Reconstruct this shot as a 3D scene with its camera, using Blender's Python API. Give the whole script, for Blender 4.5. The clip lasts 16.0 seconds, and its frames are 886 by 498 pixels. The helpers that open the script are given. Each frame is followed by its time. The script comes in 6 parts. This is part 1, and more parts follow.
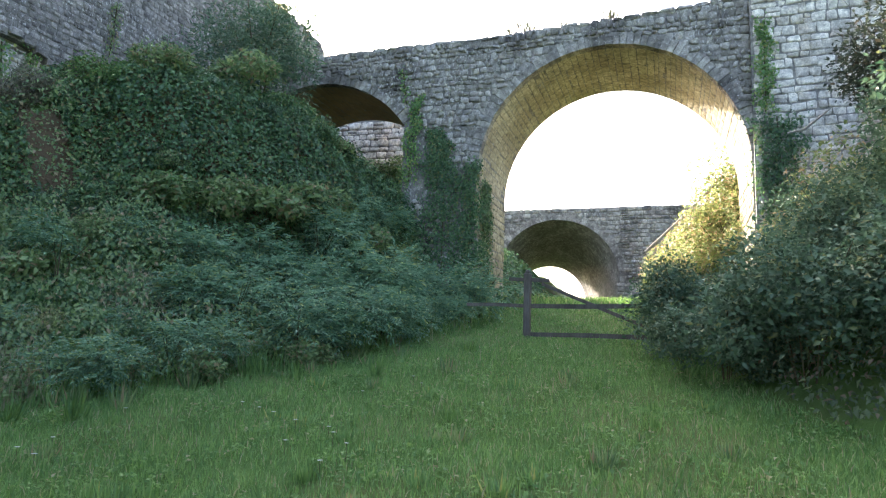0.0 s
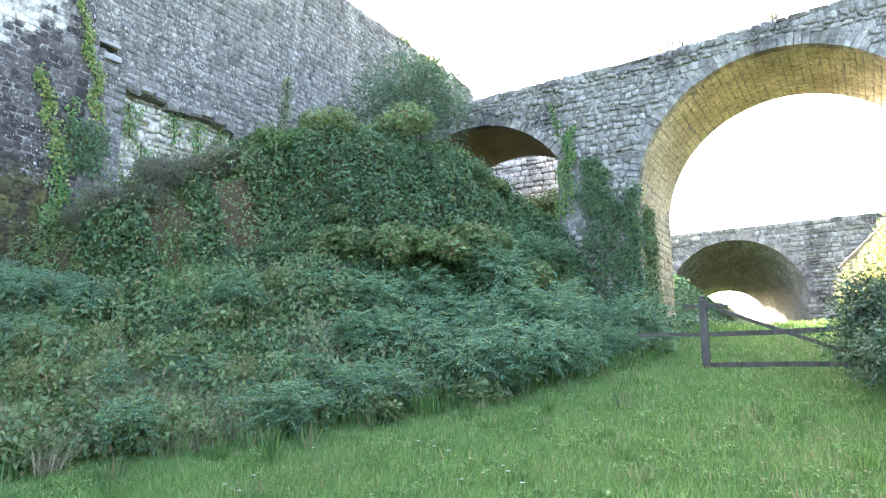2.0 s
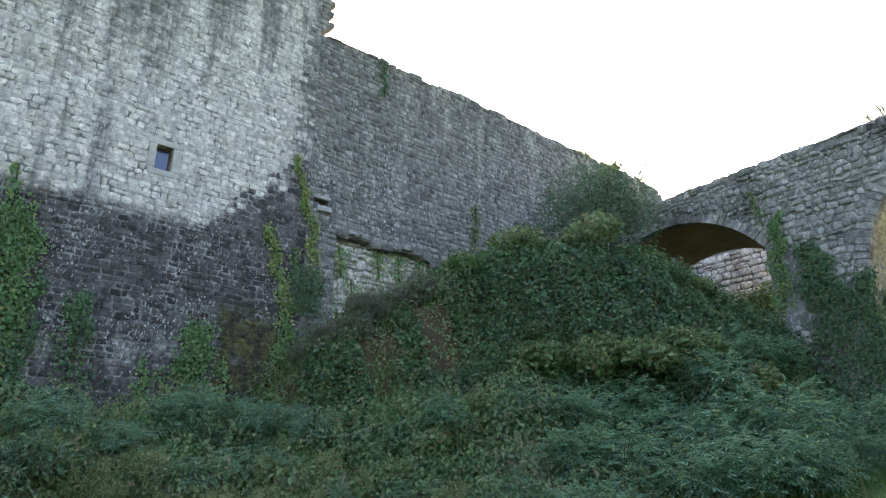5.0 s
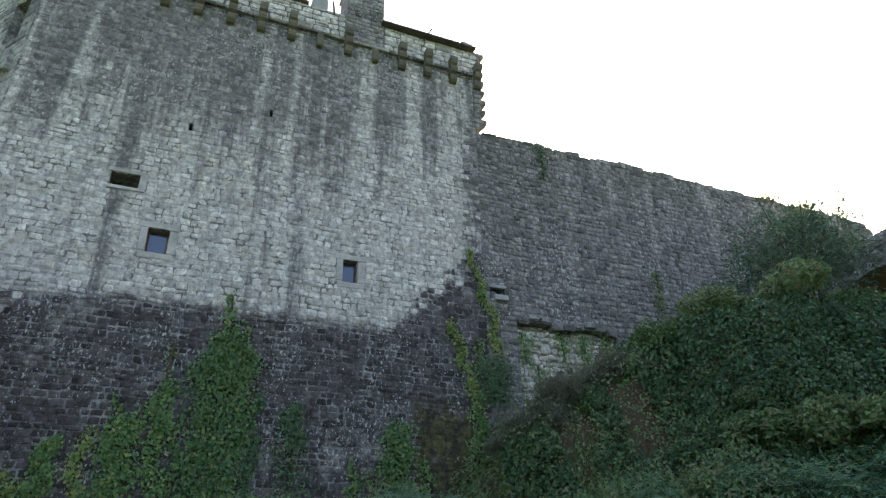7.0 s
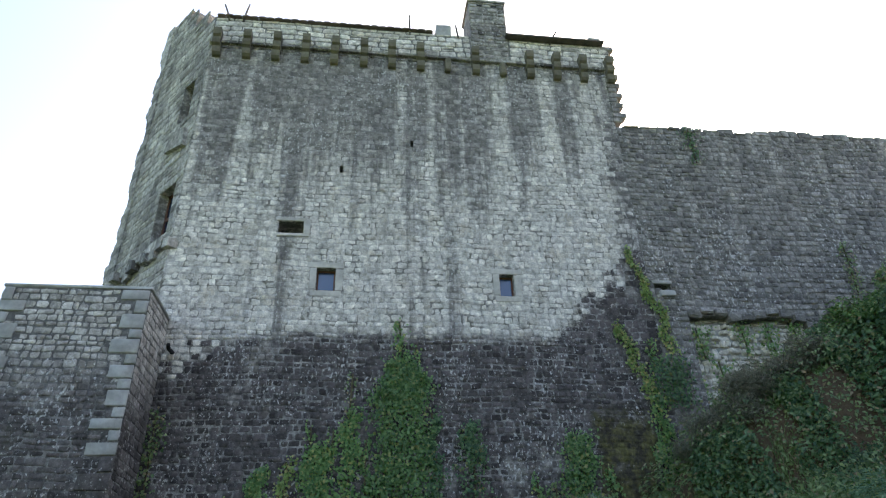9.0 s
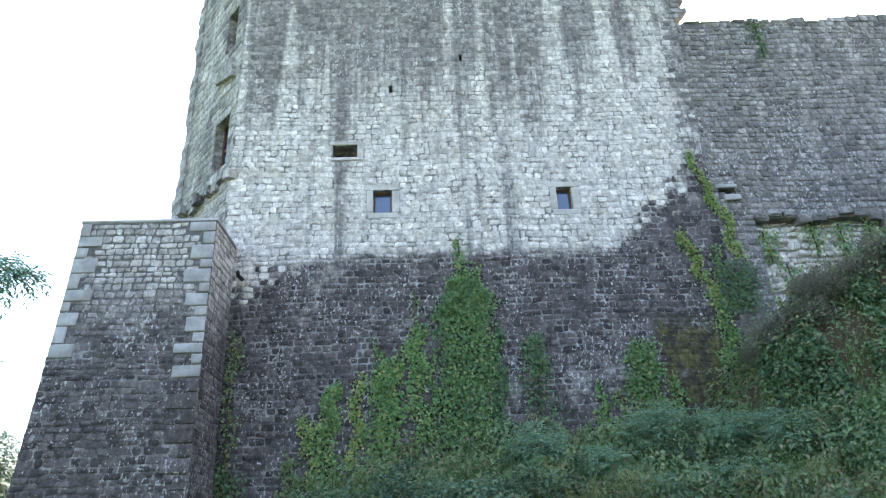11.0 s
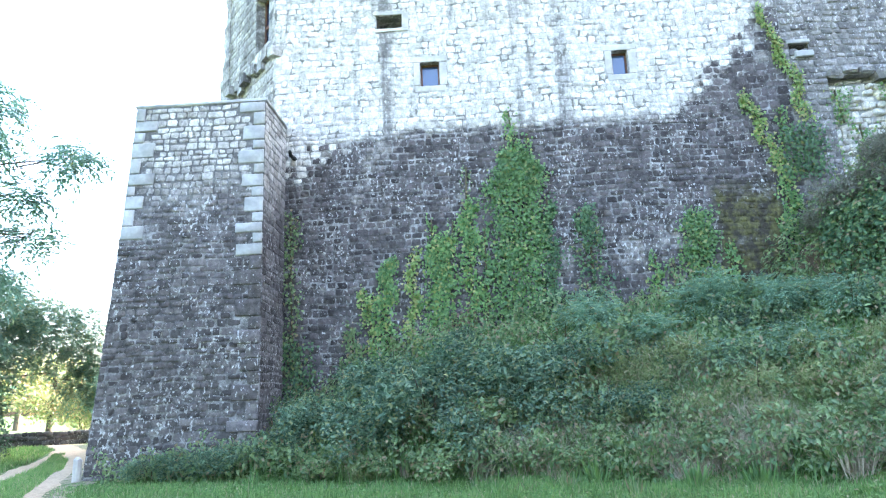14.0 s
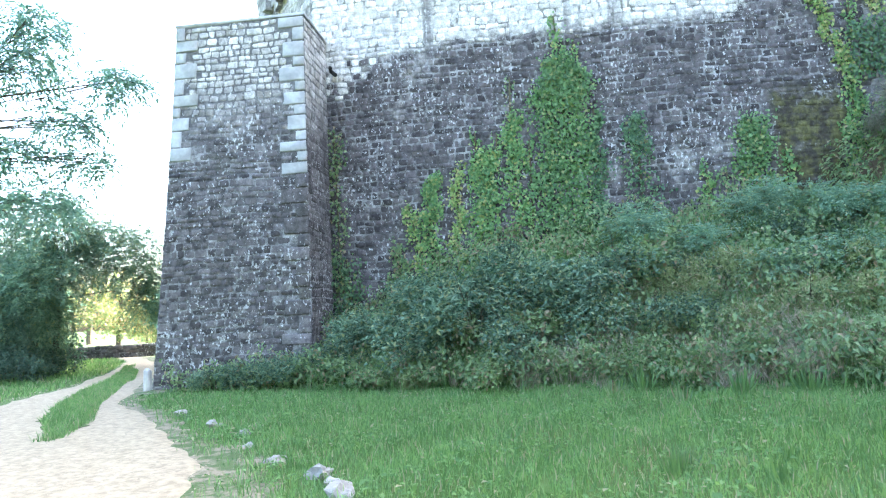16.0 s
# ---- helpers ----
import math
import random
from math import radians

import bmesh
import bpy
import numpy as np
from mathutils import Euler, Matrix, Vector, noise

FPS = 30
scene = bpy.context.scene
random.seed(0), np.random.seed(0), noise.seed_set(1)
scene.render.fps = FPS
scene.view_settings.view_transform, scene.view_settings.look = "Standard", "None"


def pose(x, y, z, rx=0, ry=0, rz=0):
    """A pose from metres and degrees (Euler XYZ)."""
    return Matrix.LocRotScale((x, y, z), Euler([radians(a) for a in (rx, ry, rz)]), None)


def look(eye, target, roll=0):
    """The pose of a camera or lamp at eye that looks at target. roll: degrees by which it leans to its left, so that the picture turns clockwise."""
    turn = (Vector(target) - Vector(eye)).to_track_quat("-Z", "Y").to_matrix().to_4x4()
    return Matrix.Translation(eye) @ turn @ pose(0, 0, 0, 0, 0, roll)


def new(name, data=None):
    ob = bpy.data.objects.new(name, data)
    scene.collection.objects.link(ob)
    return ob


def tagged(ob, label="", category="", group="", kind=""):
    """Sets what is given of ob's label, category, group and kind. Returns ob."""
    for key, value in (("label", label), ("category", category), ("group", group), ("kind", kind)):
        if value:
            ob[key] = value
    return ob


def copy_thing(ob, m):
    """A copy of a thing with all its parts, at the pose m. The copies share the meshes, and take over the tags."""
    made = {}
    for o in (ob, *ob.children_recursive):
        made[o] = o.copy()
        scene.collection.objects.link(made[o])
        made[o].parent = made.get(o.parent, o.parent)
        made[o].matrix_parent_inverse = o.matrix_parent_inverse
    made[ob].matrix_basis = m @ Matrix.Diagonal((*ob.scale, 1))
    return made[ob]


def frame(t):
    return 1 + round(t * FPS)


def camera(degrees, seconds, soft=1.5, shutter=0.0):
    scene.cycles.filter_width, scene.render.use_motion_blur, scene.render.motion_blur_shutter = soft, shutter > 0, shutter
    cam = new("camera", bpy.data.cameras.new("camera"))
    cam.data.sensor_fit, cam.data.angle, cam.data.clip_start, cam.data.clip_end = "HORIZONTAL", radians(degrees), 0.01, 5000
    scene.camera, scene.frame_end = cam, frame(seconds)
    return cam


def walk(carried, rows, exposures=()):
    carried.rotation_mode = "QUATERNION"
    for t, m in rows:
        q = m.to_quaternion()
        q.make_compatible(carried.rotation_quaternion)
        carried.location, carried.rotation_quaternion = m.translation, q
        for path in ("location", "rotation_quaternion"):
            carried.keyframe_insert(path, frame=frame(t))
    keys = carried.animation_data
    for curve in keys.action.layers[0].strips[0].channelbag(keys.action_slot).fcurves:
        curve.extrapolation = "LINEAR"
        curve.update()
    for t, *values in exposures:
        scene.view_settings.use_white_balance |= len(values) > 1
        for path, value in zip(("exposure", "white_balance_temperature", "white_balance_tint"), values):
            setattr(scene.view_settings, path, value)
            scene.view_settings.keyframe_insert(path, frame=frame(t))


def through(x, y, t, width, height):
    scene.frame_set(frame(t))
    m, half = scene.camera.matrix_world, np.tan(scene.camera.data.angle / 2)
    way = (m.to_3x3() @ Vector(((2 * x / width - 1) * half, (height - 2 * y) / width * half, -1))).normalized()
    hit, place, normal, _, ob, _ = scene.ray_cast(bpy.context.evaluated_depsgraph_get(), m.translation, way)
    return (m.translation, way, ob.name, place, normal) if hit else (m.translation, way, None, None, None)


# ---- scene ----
# X runs along the castle wall, Y into it, Z up. The camera turns on one spot in the dry moat.
cam = camera(67.45, 16.0, soft=1.2)
EYE = (0.0, -18.0, 1.6)
TURNS = [(0, -71.31, 8.52, -2.05), (0.5, -67.72, 9.07, -1.33), (1, -64.05, 9.78, -0.97), (1.5, -60.49, 10.39, -0.57),
         (2, -57.02, 11.30, -0.43), (2.5, -53.98, 12.33, 0.58), (3, -50.78, 13.67, 1.15), (3.5, -48.12, 15.12, 1.04),
         (4, -45.34, 16.79, 0.59), (6.5, -27.48, 27.53, 1.08), (7, -22.39, 28.75, 1.42), (7.5, -18.54, 29.74, 1.74),
         (8, -14.40, 30.32, 1.96), (8.5, -10.72, 30.19, 1.89), (9, -7.14, 30.22, 1.70), (11.5, -0.94, 21.12, 2.29),
         (12, -0.25, 19.34, 2.35), (12.5, 0.60, 17.77, 2.42), (13, 1.52, 16.14, 2.27), (13.5, 2.28, 14.61, 2.15),
         (14, 3.25, 12.67, 2.35), (14.5, 4.02, 10.60, 2.47), (15, 5.00, 8.41, 2.59), (15.5, 6.14, 6.79, 2.96),
         (16, 7.24, 5.52, 2.90)]
EXPOSURES = [(0, 2.65, 6300, 13), (1, 3.3, 6350, 13), (1.5, 3.6, 6350, 13), (2.5, 3.8, 6350, 13), (3.3, 3.5, 6400, 13), (4, 3.12, 6450, 13), (6.5, 1.9, 6500, 13),
             (9, 2.1, 6500, 13), (11.5, 3.15, 6200, 16), (13, 3.48, 6000, 15), (14.5, 3.95, 6000, 13), (16, 3.9, 6000, 11)]
walk(cam, [(t, pose(*EYE, 90 + p, r, y)) for t, y, p, r in TURNS], EXPOSURES)

# ---- light ----
SUN_TO = Vector((0.70, 0.71, 0.50)).normalized()
world = bpy.data.worlds.new("sky")
scene.world = world
world.use_nodes = True
wn = world.node_tree.nodes
sky = wn.new("ShaderNodeTexSky")
sky.sky_type = "NISHITA"
sky.sun_disc = False
sky.sun_elevation = math.asin(SUN_TO.z)
sky.sun_rotation = math.atan2(SUN_TO.x, SUN_TO.y)
sky.air_density, sky.dust_density, sky.ozone_density = 1.0, 6.0, 1.0
wn["Background"].inputs["Strength"].default_value = 0.15
world.node_tree.links.new(sky.outputs["Color"], wn["Background"].inputs["Color"])
sun = new("sun", bpy.data.lights.new("sun", "SUN"))
sun.data.energy, sun.data.angle, sun.data.color = 3.5, radians(0.6), (1.0, 0.92, 0.78)
sun.matrix_world = look(SUN_TO * 200, (0, 0, 0))

# ---- materials ----


class Nodes:
    """A node tree with short calls."""

    def __init__(self, name):
        self.mat = bpy.data.materials.new(name)
        self.mat.use_nodes = True
        self.tree = self.mat.node_tree
        self.bsdf = self.tree.nodes["Principled BSDF"]
        self.out = self.tree.nodes["Material Output"]
        self.geo = self.add("ShaderNodeNewGeometry")
        self.pos = self.geo.outputs["Position"]

    def add(self, kind):
        return self.tree.nodes.new(kind)

    def link(self, a, b):
        if isinstance(a, (int, float)):
            b.default_value = a
        elif isinstance(a, tuple):
            b.default_value = (*a, 1.0) if len(a) == 3 else a
        else:
            self.tree.links.new(a, b)

    def scaled(self, sx, sy, sz):
        n = self.add("ShaderNodeMapping")
        n.inputs["Scale"].default_value = (sx, sy, sz)
        self.link(self.pos, n.inputs["Vector"])
        return n.outputs["Vector"]

    def noise(self, scale, detail=4.0, rough=0.55, vec=None):
        n = self.add("ShaderNodeTexNoise")
        n.inputs["Scale"].default_value, n.inputs["Detail"].default_value = scale, detail
        n.inputs["Roughness"].default_value = rough
        self.link(vec or self.pos, n.inputs["Vector"])
        return n.outputs["Fac"]

    def ramp(self, fac, lo, hi, a=0.0, b=1.0):
        n = self.add("ShaderNodeMapRange")
        n.interpolation_type = "SMOOTHSTEP"
        for key, v in (("Value", fac), ("From Min", lo), ("From Max", hi), ("To Min", a), ("To Max", b)):
            self.link(v, n.inputs[key])
        return n.outputs["Result"]

    def math(self, op, a, b=0.0):
        n = self.add("ShaderNodeMath")
        n.operation = op
        self.link(a, n.inputs[0])
        self.link(b, n.inputs[1])
        return n.outputs[0]

    def mix(self, fac, a, b, mode="MIX"):
        n = self.add("ShaderNodeMix")
        n.data_type, n.blend_type = "RGBA", mode
        self.link(fac, n.inputs[0])
        self.link(a, n.inputs[6])
        self.link(b, n.inputs[7])
        return n.outputs[2]

    def split(self):
        n = self.add("ShaderNodeSeparateXYZ")
        self.link(self.pos, n.inputs[0])
        return n.outputs

    def island(self):
        return self.geo.outputs["Random Per Island"]

    def lone(self):
        return self.add("ShaderNodeObjectInfo").outputs["Random"]

    def hsv(self, colour, hue=0.5, sat=1.0, val=1.0):
        n = self.add("ShaderNodeHueSaturation")
        for key, v in (("Color", colour), ("Hue", hue), ("Saturation", sat), ("Value", val)):
            self.link(v, n.inputs[key])
        return n.outputs["Color"]

    def done(self, colour, rough=0.9, bump=None, strength=0.5, distance=0.02, metal=0.0, spec=0.3):
        self.link(colour, self.bsdf.inputs["Base Color"])
        self.link(rough, self.bsdf.inputs["Roughness"])
        self.bsdf.inputs["Metallic"].default_value = metal
        self.bsdf.inputs["Specular IOR Level"].default_value = spec
        if bump is not None:
            n = self.add("ShaderNodeBump")
            n.inputs["Strength"].default_value, n.inputs["Distance"].default_value = strength, distance
            self.link(bump, n.inputs["Height"])
            self.link(n.outputs["Normal"], self.bsdf.inputs["Normal"])
        return self.mat


def masonry(name, zone, joints=False, lone=False):
    """Weathered limestone. zone: tower, curtain, buttress, bridge, arch, flank or abutment."""
    n = Nodes(name)
    x, y, z = n.split()
    each = n.math("FRACT", n.math("ADD", n.island(), n.math("MULTIPLY", n.lone(), 0.97))) if lone else n.island()
    fine, mid, big = n.noise(38, 5, 0.65), n.noise(5, 5, 0.6), n.noise(0.7, 4, 0.6)
    pale = n.mix(each, (0.52, 0.47, 0.40), (0.78, 0.715, 0.62))
    pale = n.mix(n.ramp(n.noise(1.7, 3), 0.50, 0.70, 0.0, 0.55), pale, (0.54, 0.44, 0.31))
    dark = n.mix(each, (0.046, 0.037, 0.036), (0.142, 0.117, 0.112))
    grey = n.mix(each, (0.145, 0.133, 0.122), (0.37, 0.34, 0.305))
    if joints:
        pale, dark, grey = (0.46, 0.42, 0.37), (0.17, 0.152, 0.14), (0.20, 0.185, 0.168)
    if joints and zone == "buttress":
        pale, dark, grey = (0.13, 0.12, 0.11), (0.24, 0.225, 0.21), (0.16, 0.15, 0.14)
    if joints and zone in ("tower", "buttress"):
        dark = n.mix(n.ramp(n.noise(1.6, 6, 0.75), 0.42, 0.66), (0.070, 0.061, 0.058), (0.34, 0.32, 0.30))
    if joints and zone == "tower":
        pale = n.mix(n.ramp(n.noise(1.9, 5, 0.7), 0.46, 0.58), (0.52, 0.475, 0.42), (0.20, 0.18, 0.15))
    if joints and zone == "bridge":
        grey = n.mix(n.ramp(n.noise(1.4, 5, 0.7), 0.42, 0.62), (0.14, 0.13, 0.12), (0.34, 0.32, 0.29))
    streak = n.noise(1.0, 5, 0.62, n.scaled(1.15, 1.15, 0.06))
    if zone == "tower":
        top = n.ramp(z, 10.0, 19.5, -0.20, 0.20)
        one = n.math("MULTIPLY", n.math("SUBTRACT", n.math("FRACT", n.math("MULTIPLY", each, 7.3)), 0.5), 0.0 if joints else 0.10)
        rag = n.math("MULTIPLY", n.math("SUBTRACT", n.noise(2.2, 6, 0.75), 0.5), 0.22)
        streak = n.math("ADD", n.math("MULTIPLY", n.math("SUBTRACT", streak, 0.5), 1.75), 0.5)
        top = n.math("ADD", top, n.ramp(x, 2.5, 8.0, 0.02, -0.14))
        soot = n.mix(0.55, dark, grey)
        colour = n.mix(n.ramp(n.math("ADD", n.math("ADD", streak, top), n.math("ADD", one, rag)), 0.40, 0.68, 0.0, 0.9), pale, soot)
        blotch = n.math("ADD", n.noise(1.1, 7, 0.72), n.ramp(z, 10, 18, -0.06, 0.05))
        colour = n.mix(n.ramp(blotch, 0.52, 0.66, 0.0, 0.5), colour, grey)
        veil = n.noise(1.0, 5, 0.65, n.scaled(0.75, 0.75, 0.10))
        colour = n.mix(n.ramp(veil, 0.46, 0.64, 0.0, 0.32), colour, n.mix(0.25, grey, pale))
        each_one = n.math("SUBTRACT", n.math("FRACT", n.math("MULTIPLY", each, 13.7)), 0.5) if not joints else n.math("SUBTRACT", n.noise(6.0, 2, 0.5), 0.5)
        ragged = n.math("ADD", n.math("MULTIPLY", n.math("SUBTRACT", n.noise(1.1, 8, 0.78), 0.5), n.ramp(x, 4.5, 7.0, 1.1, 2.6)), n.math("MULTIPLY", each_one, n.ramp(n.math("ABSOLUTE", n.math("SUBTRACT", x, 1.5)), 4.0, 6.5, 0.25, 1.5)))
        side = n.math("ADD", n.math("ADD", z, ragged), n.ramp(x, 5.4, 9.6, 0.0, -3.0))
        side = n.math("ADD", side, n.ramp(x, -6.0, -2.0, 1.1, 0.0))
        low = n.ramp(side, 8.95, 9.45, 1.0, 0.0)
        merge = n.ramp(n.math("ADD", n.math("ADD", x, n.math("MULTIPLY", each_one, 1.1)), n.math("MULTIPLY", n.math("SUBTRACT", n.noise(1.3, 6, 0.75, n.scaled(1, 1, 0.35)), 0.5), 2.2)), 8.5, 9.2)
        colour = n.mix(n.math("MULTIPLY", merge, n.ramp(z, 18.0, 19.5, 1.0, 0.0)), colour, n.mix(0.6, dark, grey))
        lime = n.mix(n.ramp(n.noise(0.5, 5, 0.65), 0.56, 0.66, 0.0, 0.7), dark, n.mix(0.4, dark, pale))
        colour = n.mix(low, colour, lime)
    elif zone == "curtain":
        colour = n.mix(n.ramp(n.noise(0.8, 5, 0.6, n.scaled(1.2, 1.2, 0.16)), 0.50, 0.80, 0.0, 0.7), n.mix(0.8, dark, grey), pale)
    elif zone == "buttress":
        edge = n.math("ADD", z, n.math("MULTIPLY", n.math("SUBTRACT", n.noise(0.8, 5), 0.5), 3.0))
        colour = n.mix(n.ramp(edge, 5.8, 8.6), n.mix(0.12, dark, grey), n.mix(0.5, pale, grey))
    elif zone == "bridge":
        colour = n.mix(n.ramp(big, 0.45, 0.65), n.mix(0.22, grey, pale), n.mix(0.35, dark, grey))
        colour = n.mix(n.ramp(mid, 0.62, 0.75), colour, (0.42, 0.405, 0.38))
    elif zone == "arch":
        # warm raised tones put the sun reflected under the arch into the stone
        colour = n.mix(n.ramp(big, 0.35, 0.6), (0.55, 0.485, 0.35), (0.37, 0.32, 0.22))
        colour = n.mix(n.ramp(mid, 0.55, 0.7, 0.0, 0.6), colour, (0.13, 0.12, 0.09))
    elif zone == "flank":
        colour = n.mix(n.ramp(n.noise(0.5, 6, 0.7, n.scaled(1, 1, 0.4)), 0.36, 0.62, 0.35, 0.95), pale, n.mix(0.2, grey, dark))
    else:
        colour = n.mix(n.ramp(big, 0.50, 0.74, 0.0, 0.8), pale, grey)
    # lichen and lime spots, moss, grime
    if zone in ("tower", "curtain", "buttress", "bridge"):
        spot = n.noise(11.0, 3, 0.5, n.scaled(1.25, 1.25, 0.8))
        gate = n.ramp(n.noise(0.45, 3), 0.38, 0.62, 0.665, 0.572)
        colour = n.mix(n.ramp(n.math("SUBTRACT", spot, gate), 0.0, 0.05, 0.0, 0.75), colour, (0.55, 0.53, 0.50))
        fleck = n.noise(15, 3, 0.55)
        colour = n.mix(n.ramp(n.math("SUBTRACT", fleck, n.ramp(n.noise(0.9, 3), 0.36, 0.66, 0.70, 0.605)), 0.0, 0.05, 0.0, 0.65), colour, (0.50, 0.48, 0.45))
        pit = n.noise(4.5, 9, 0.8)
        colour = n.mix(n.ramp(pit, 0.52, 0.64, 0.0, 0.6), colour, (0.07, 0.062, 0.055))
    if zone == "tower":
        wander = n.math("ADD", x, n.math("MULTIPLY", n.math("SUBTRACT", n.noise(1.4, 5, 0.7), 0.5), 1.0))
        damp = n.math("MULTIPLY", n.math("MULTIPLY", n.ramp(wander, 6.5, 6.9), n.ramp(wander, 8.3, 8.6, 1.0, 0.0)), n.ramp(n.math("ADD", z, n.math("MULTIPLY", mid, 2.0)), 7.4, 8.4, 1.0, 0.0))
        slime = n.mix(n.ramp(n.noise(2.6, 5, 0.7), 0.4, 0.6), (0.045, 0.036, 0.022), (0.115, 0.105, 0.022))
        colour = n.mix(n.math("MULTIPLY", damp, n.ramp(n.noise(1.6, 4), 0.30, 0.44, 0.25, 0.95)), colour, slime)
    moss = n.math("MULTIPLY", n.ramp(n.noise(0.6, 5, 0.7), 0.60, 0.72), 0.15 if zone == "abutment" else 0.3)
    colour = n.mix(moss, colour, (0.10, 0.10, 0.05))
    colour = n.mix(n.ramp(fine, 0.35, 0.7, 0.0, 0.45), colour, n.mix(0.6, colour, (0.03, 0.03, 0.03)))
    grain = n.noise(9.0, 7, 0.72)
    value = n.math("MULTIPLY", n.ramp(mid, 0.3, 0.7, 0.72, 1.25), n.ramp(grain, 0.32, 0.68, 0.72, 1.36))
    colour = n.hsv(colour, 0.5, 1.0 if zone == "arch" else 0.82, value)
    relief = n.math("ADD", n.math("MULTIPLY", fine, 0.4), mid)
    return n.done(colour, 0.92, relief, 0.8, 0.03, spec=0.2)


def foliage(name, low, high, warm, share=0.12, through=0.35, gloss=0.45):
    """Leaf colour between two greens, a share of it turning; some light passes through."""
    n = Nodes(name)
    each, patch = n.island(), n.noise(0.8, 4)
    colour = n.mix(n.ramp(n.math("ADD", n.math("MULTIPLY", each, 0.72), n.math("MULTIPLY", patch, 0.6)), 0.28, 1.0), low, high)
    turn = n.math("GREATER_THAN", n.math("FRACT", n.math("MULTIPLY", each, 37.0)), 1.0 - share)
    colour = n.mix(turn, colour, warm)
    colour = n.hsv(colour, 0.497, 0.88, 1.04)
    n.link(colour, n.bsdf.inputs["Base Color"])
    n.bsdf.inputs["Roughness"].default_value = gloss
    n.bsdf.inputs["Specular IOR Level"].default_value = 0.4
    tr = n.add("ShaderNodeBsdfTranslucent")
    n.link(n.hsv(colour, 0.48, 1.1, 1.6), tr.inputs["Color"])
    mx = n.add("ShaderNodeMixShader")
    mx.inputs[0].default_value = through
    n.link(n.bsdf.outputs[0], mx.inputs[1])
    n.link(tr.outputs[0], mx.inputs[2])
    n.link(mx.outputs[0], n.out.inputs["Surface"])
    return n.mat


def plain(name, a, b, scale=12.0, rough=0.8, bump=0.4, metal=0.0, stretch=(1, 1, 1)):
    n = Nodes(name)
    v = n.scaled(*stretch)
    f = n.noise(scale, 6, 0.6, v)
    g = n.noise(scale * 0.15, 3, 0.6, v)
    colour = n.mix(f, a, b)
    colour = n.hsv(colour, 0.5, 1.0, n.ramp(g, 0.3, 0.7, 0.75, 1.2))
    return n.done(colour, rough, f, bump, 0.02, metal)


M_TOWER, M_TOWER_J = masonry("tower stone", "tower"), masonry("tower joints", "tower", True)
M_TOWER_1 = masonry("tower stone single", "tower", lone=True)
M_CURTAIN, M_CURTAIN_J = masonry("curtain stone", "curtain", lone=True), masonry("curtain joints", "curtain", True)
M_BUTT, M_BUTT_J = masonry("buttress stone", "buttress", lone=True), masonry("buttress joints", "buttress", True)
M_BRIDGE, M_BRIDGE_J = masonry("bridge stone", "bridge", lone=True), masonry("bridge joints", "bridge", True)
M_ARCH, M_ABUT = masonry("arch soffit stone with bounced sun in its colour", "arch", lone=True), masonry("abutment stone", "abutment")
M_VAULT = plain("brown vault stone", (0.22, 0.17, 0.125), (0.52, 0.35, 0.21), 2.2, 0.95, 0.6)
M_QUOIN = plain("pale dressed stone", (0.24, 0.24, 0.235), (0.46, 0.445, 0.41), 9, 0.9)
M_DRESSED = plain("pale window stone", (0.34, 0.315, 0.28), (0.62, 0.58, 0.52), 7, 0.9)
M_FLANK = masonry("flank stone", "flank", lone=True)
M_CORBEL = plain("mossy corbel stone", (0.085, 0.078, 0.055), (0.21, 0.185, 0.135), 8, 0.95, 0.6)
M_TILE = plain("old roof tile", (0.10, 0.085, 0.075), (0.20, 0.16, 0.13), 9, 0.9)
M_WOOD = plain("weathered timber", (0.05, 0.045, 0.04), (0.15, 0.13, 0.11), 30, 0.85, stretch=(1, 1, 0.2))
M_FRAME = plain("brown window timber", (0.09, 0.04, 0.025), (0.17, 0.08, 0.05), 25, 0.6)
M_BLACK = plain("black for recess shade and spout", (0.012, 0.012, 0.012), (0.03, 0.03, 0.03), 8, 0.95)
M_ROCK = plain("pale limestone rock", (0.16, 0.145, 0.12), (0.44, 0.405, 0.35), 16, 0.9, 0.7)
M_BARK = plain("bark", (0.05, 0.04, 0.03), (0.14, 0.12, 0.09), 22, 0.95, 0.8, stretch=(1, 1, 0.25))
M_STEM = plain("shrub stem", (0.06, 0.05, 0.03), (0.13, 0.11, 0.06), 20, 0.9)
M_CHIP = plain("limestone chips", (0.27, 0.21, 0.13), (0.46, 0.38, 0.26), 16, 0.9)
M_DRY = foliage("dry stalk", (0.33, 0.275, 0.18), (0.56, 0.49, 0.36), (0.30, 0.24, 0.16), 0.3, 0.25, 0.8)

glass = Nodes("window glass")
M_GLASS = glass.done((0.05, 0.08, 0.16), 0.04, spec=1.0)

L_ELDER = foliage("elder leaf", (0.078, 0.175, 0.108), (0.195, 0.335, 0.20), (0.30, 0.38, 0.13), 0.07, 0.4)
# lighter copy of the elder leaf; open skylight is put into its colour
L_ELDER_SKYLIT = foliage("elder leaf with skylight in its colour", (0.105, 0.212, 0.135), (0.235, 0.375, 0.235), (0.32, 0.38, 0.17), 0.06, 0.4)
L_IVY = foliage("ivy leaf", (0.030, 0.090, 0.038), (0.105, 0.205, 0.072), (0.18, 0.20, 0.06), 0.05, 0.3, 0.35)
L_IVY_LIGHT = foliage("young ivy leaf", (0.070, 0.180, 0.046), (0.17, 0.315, 0.085), (0.30, 0.33, 0.09), 0.12, 0.35)
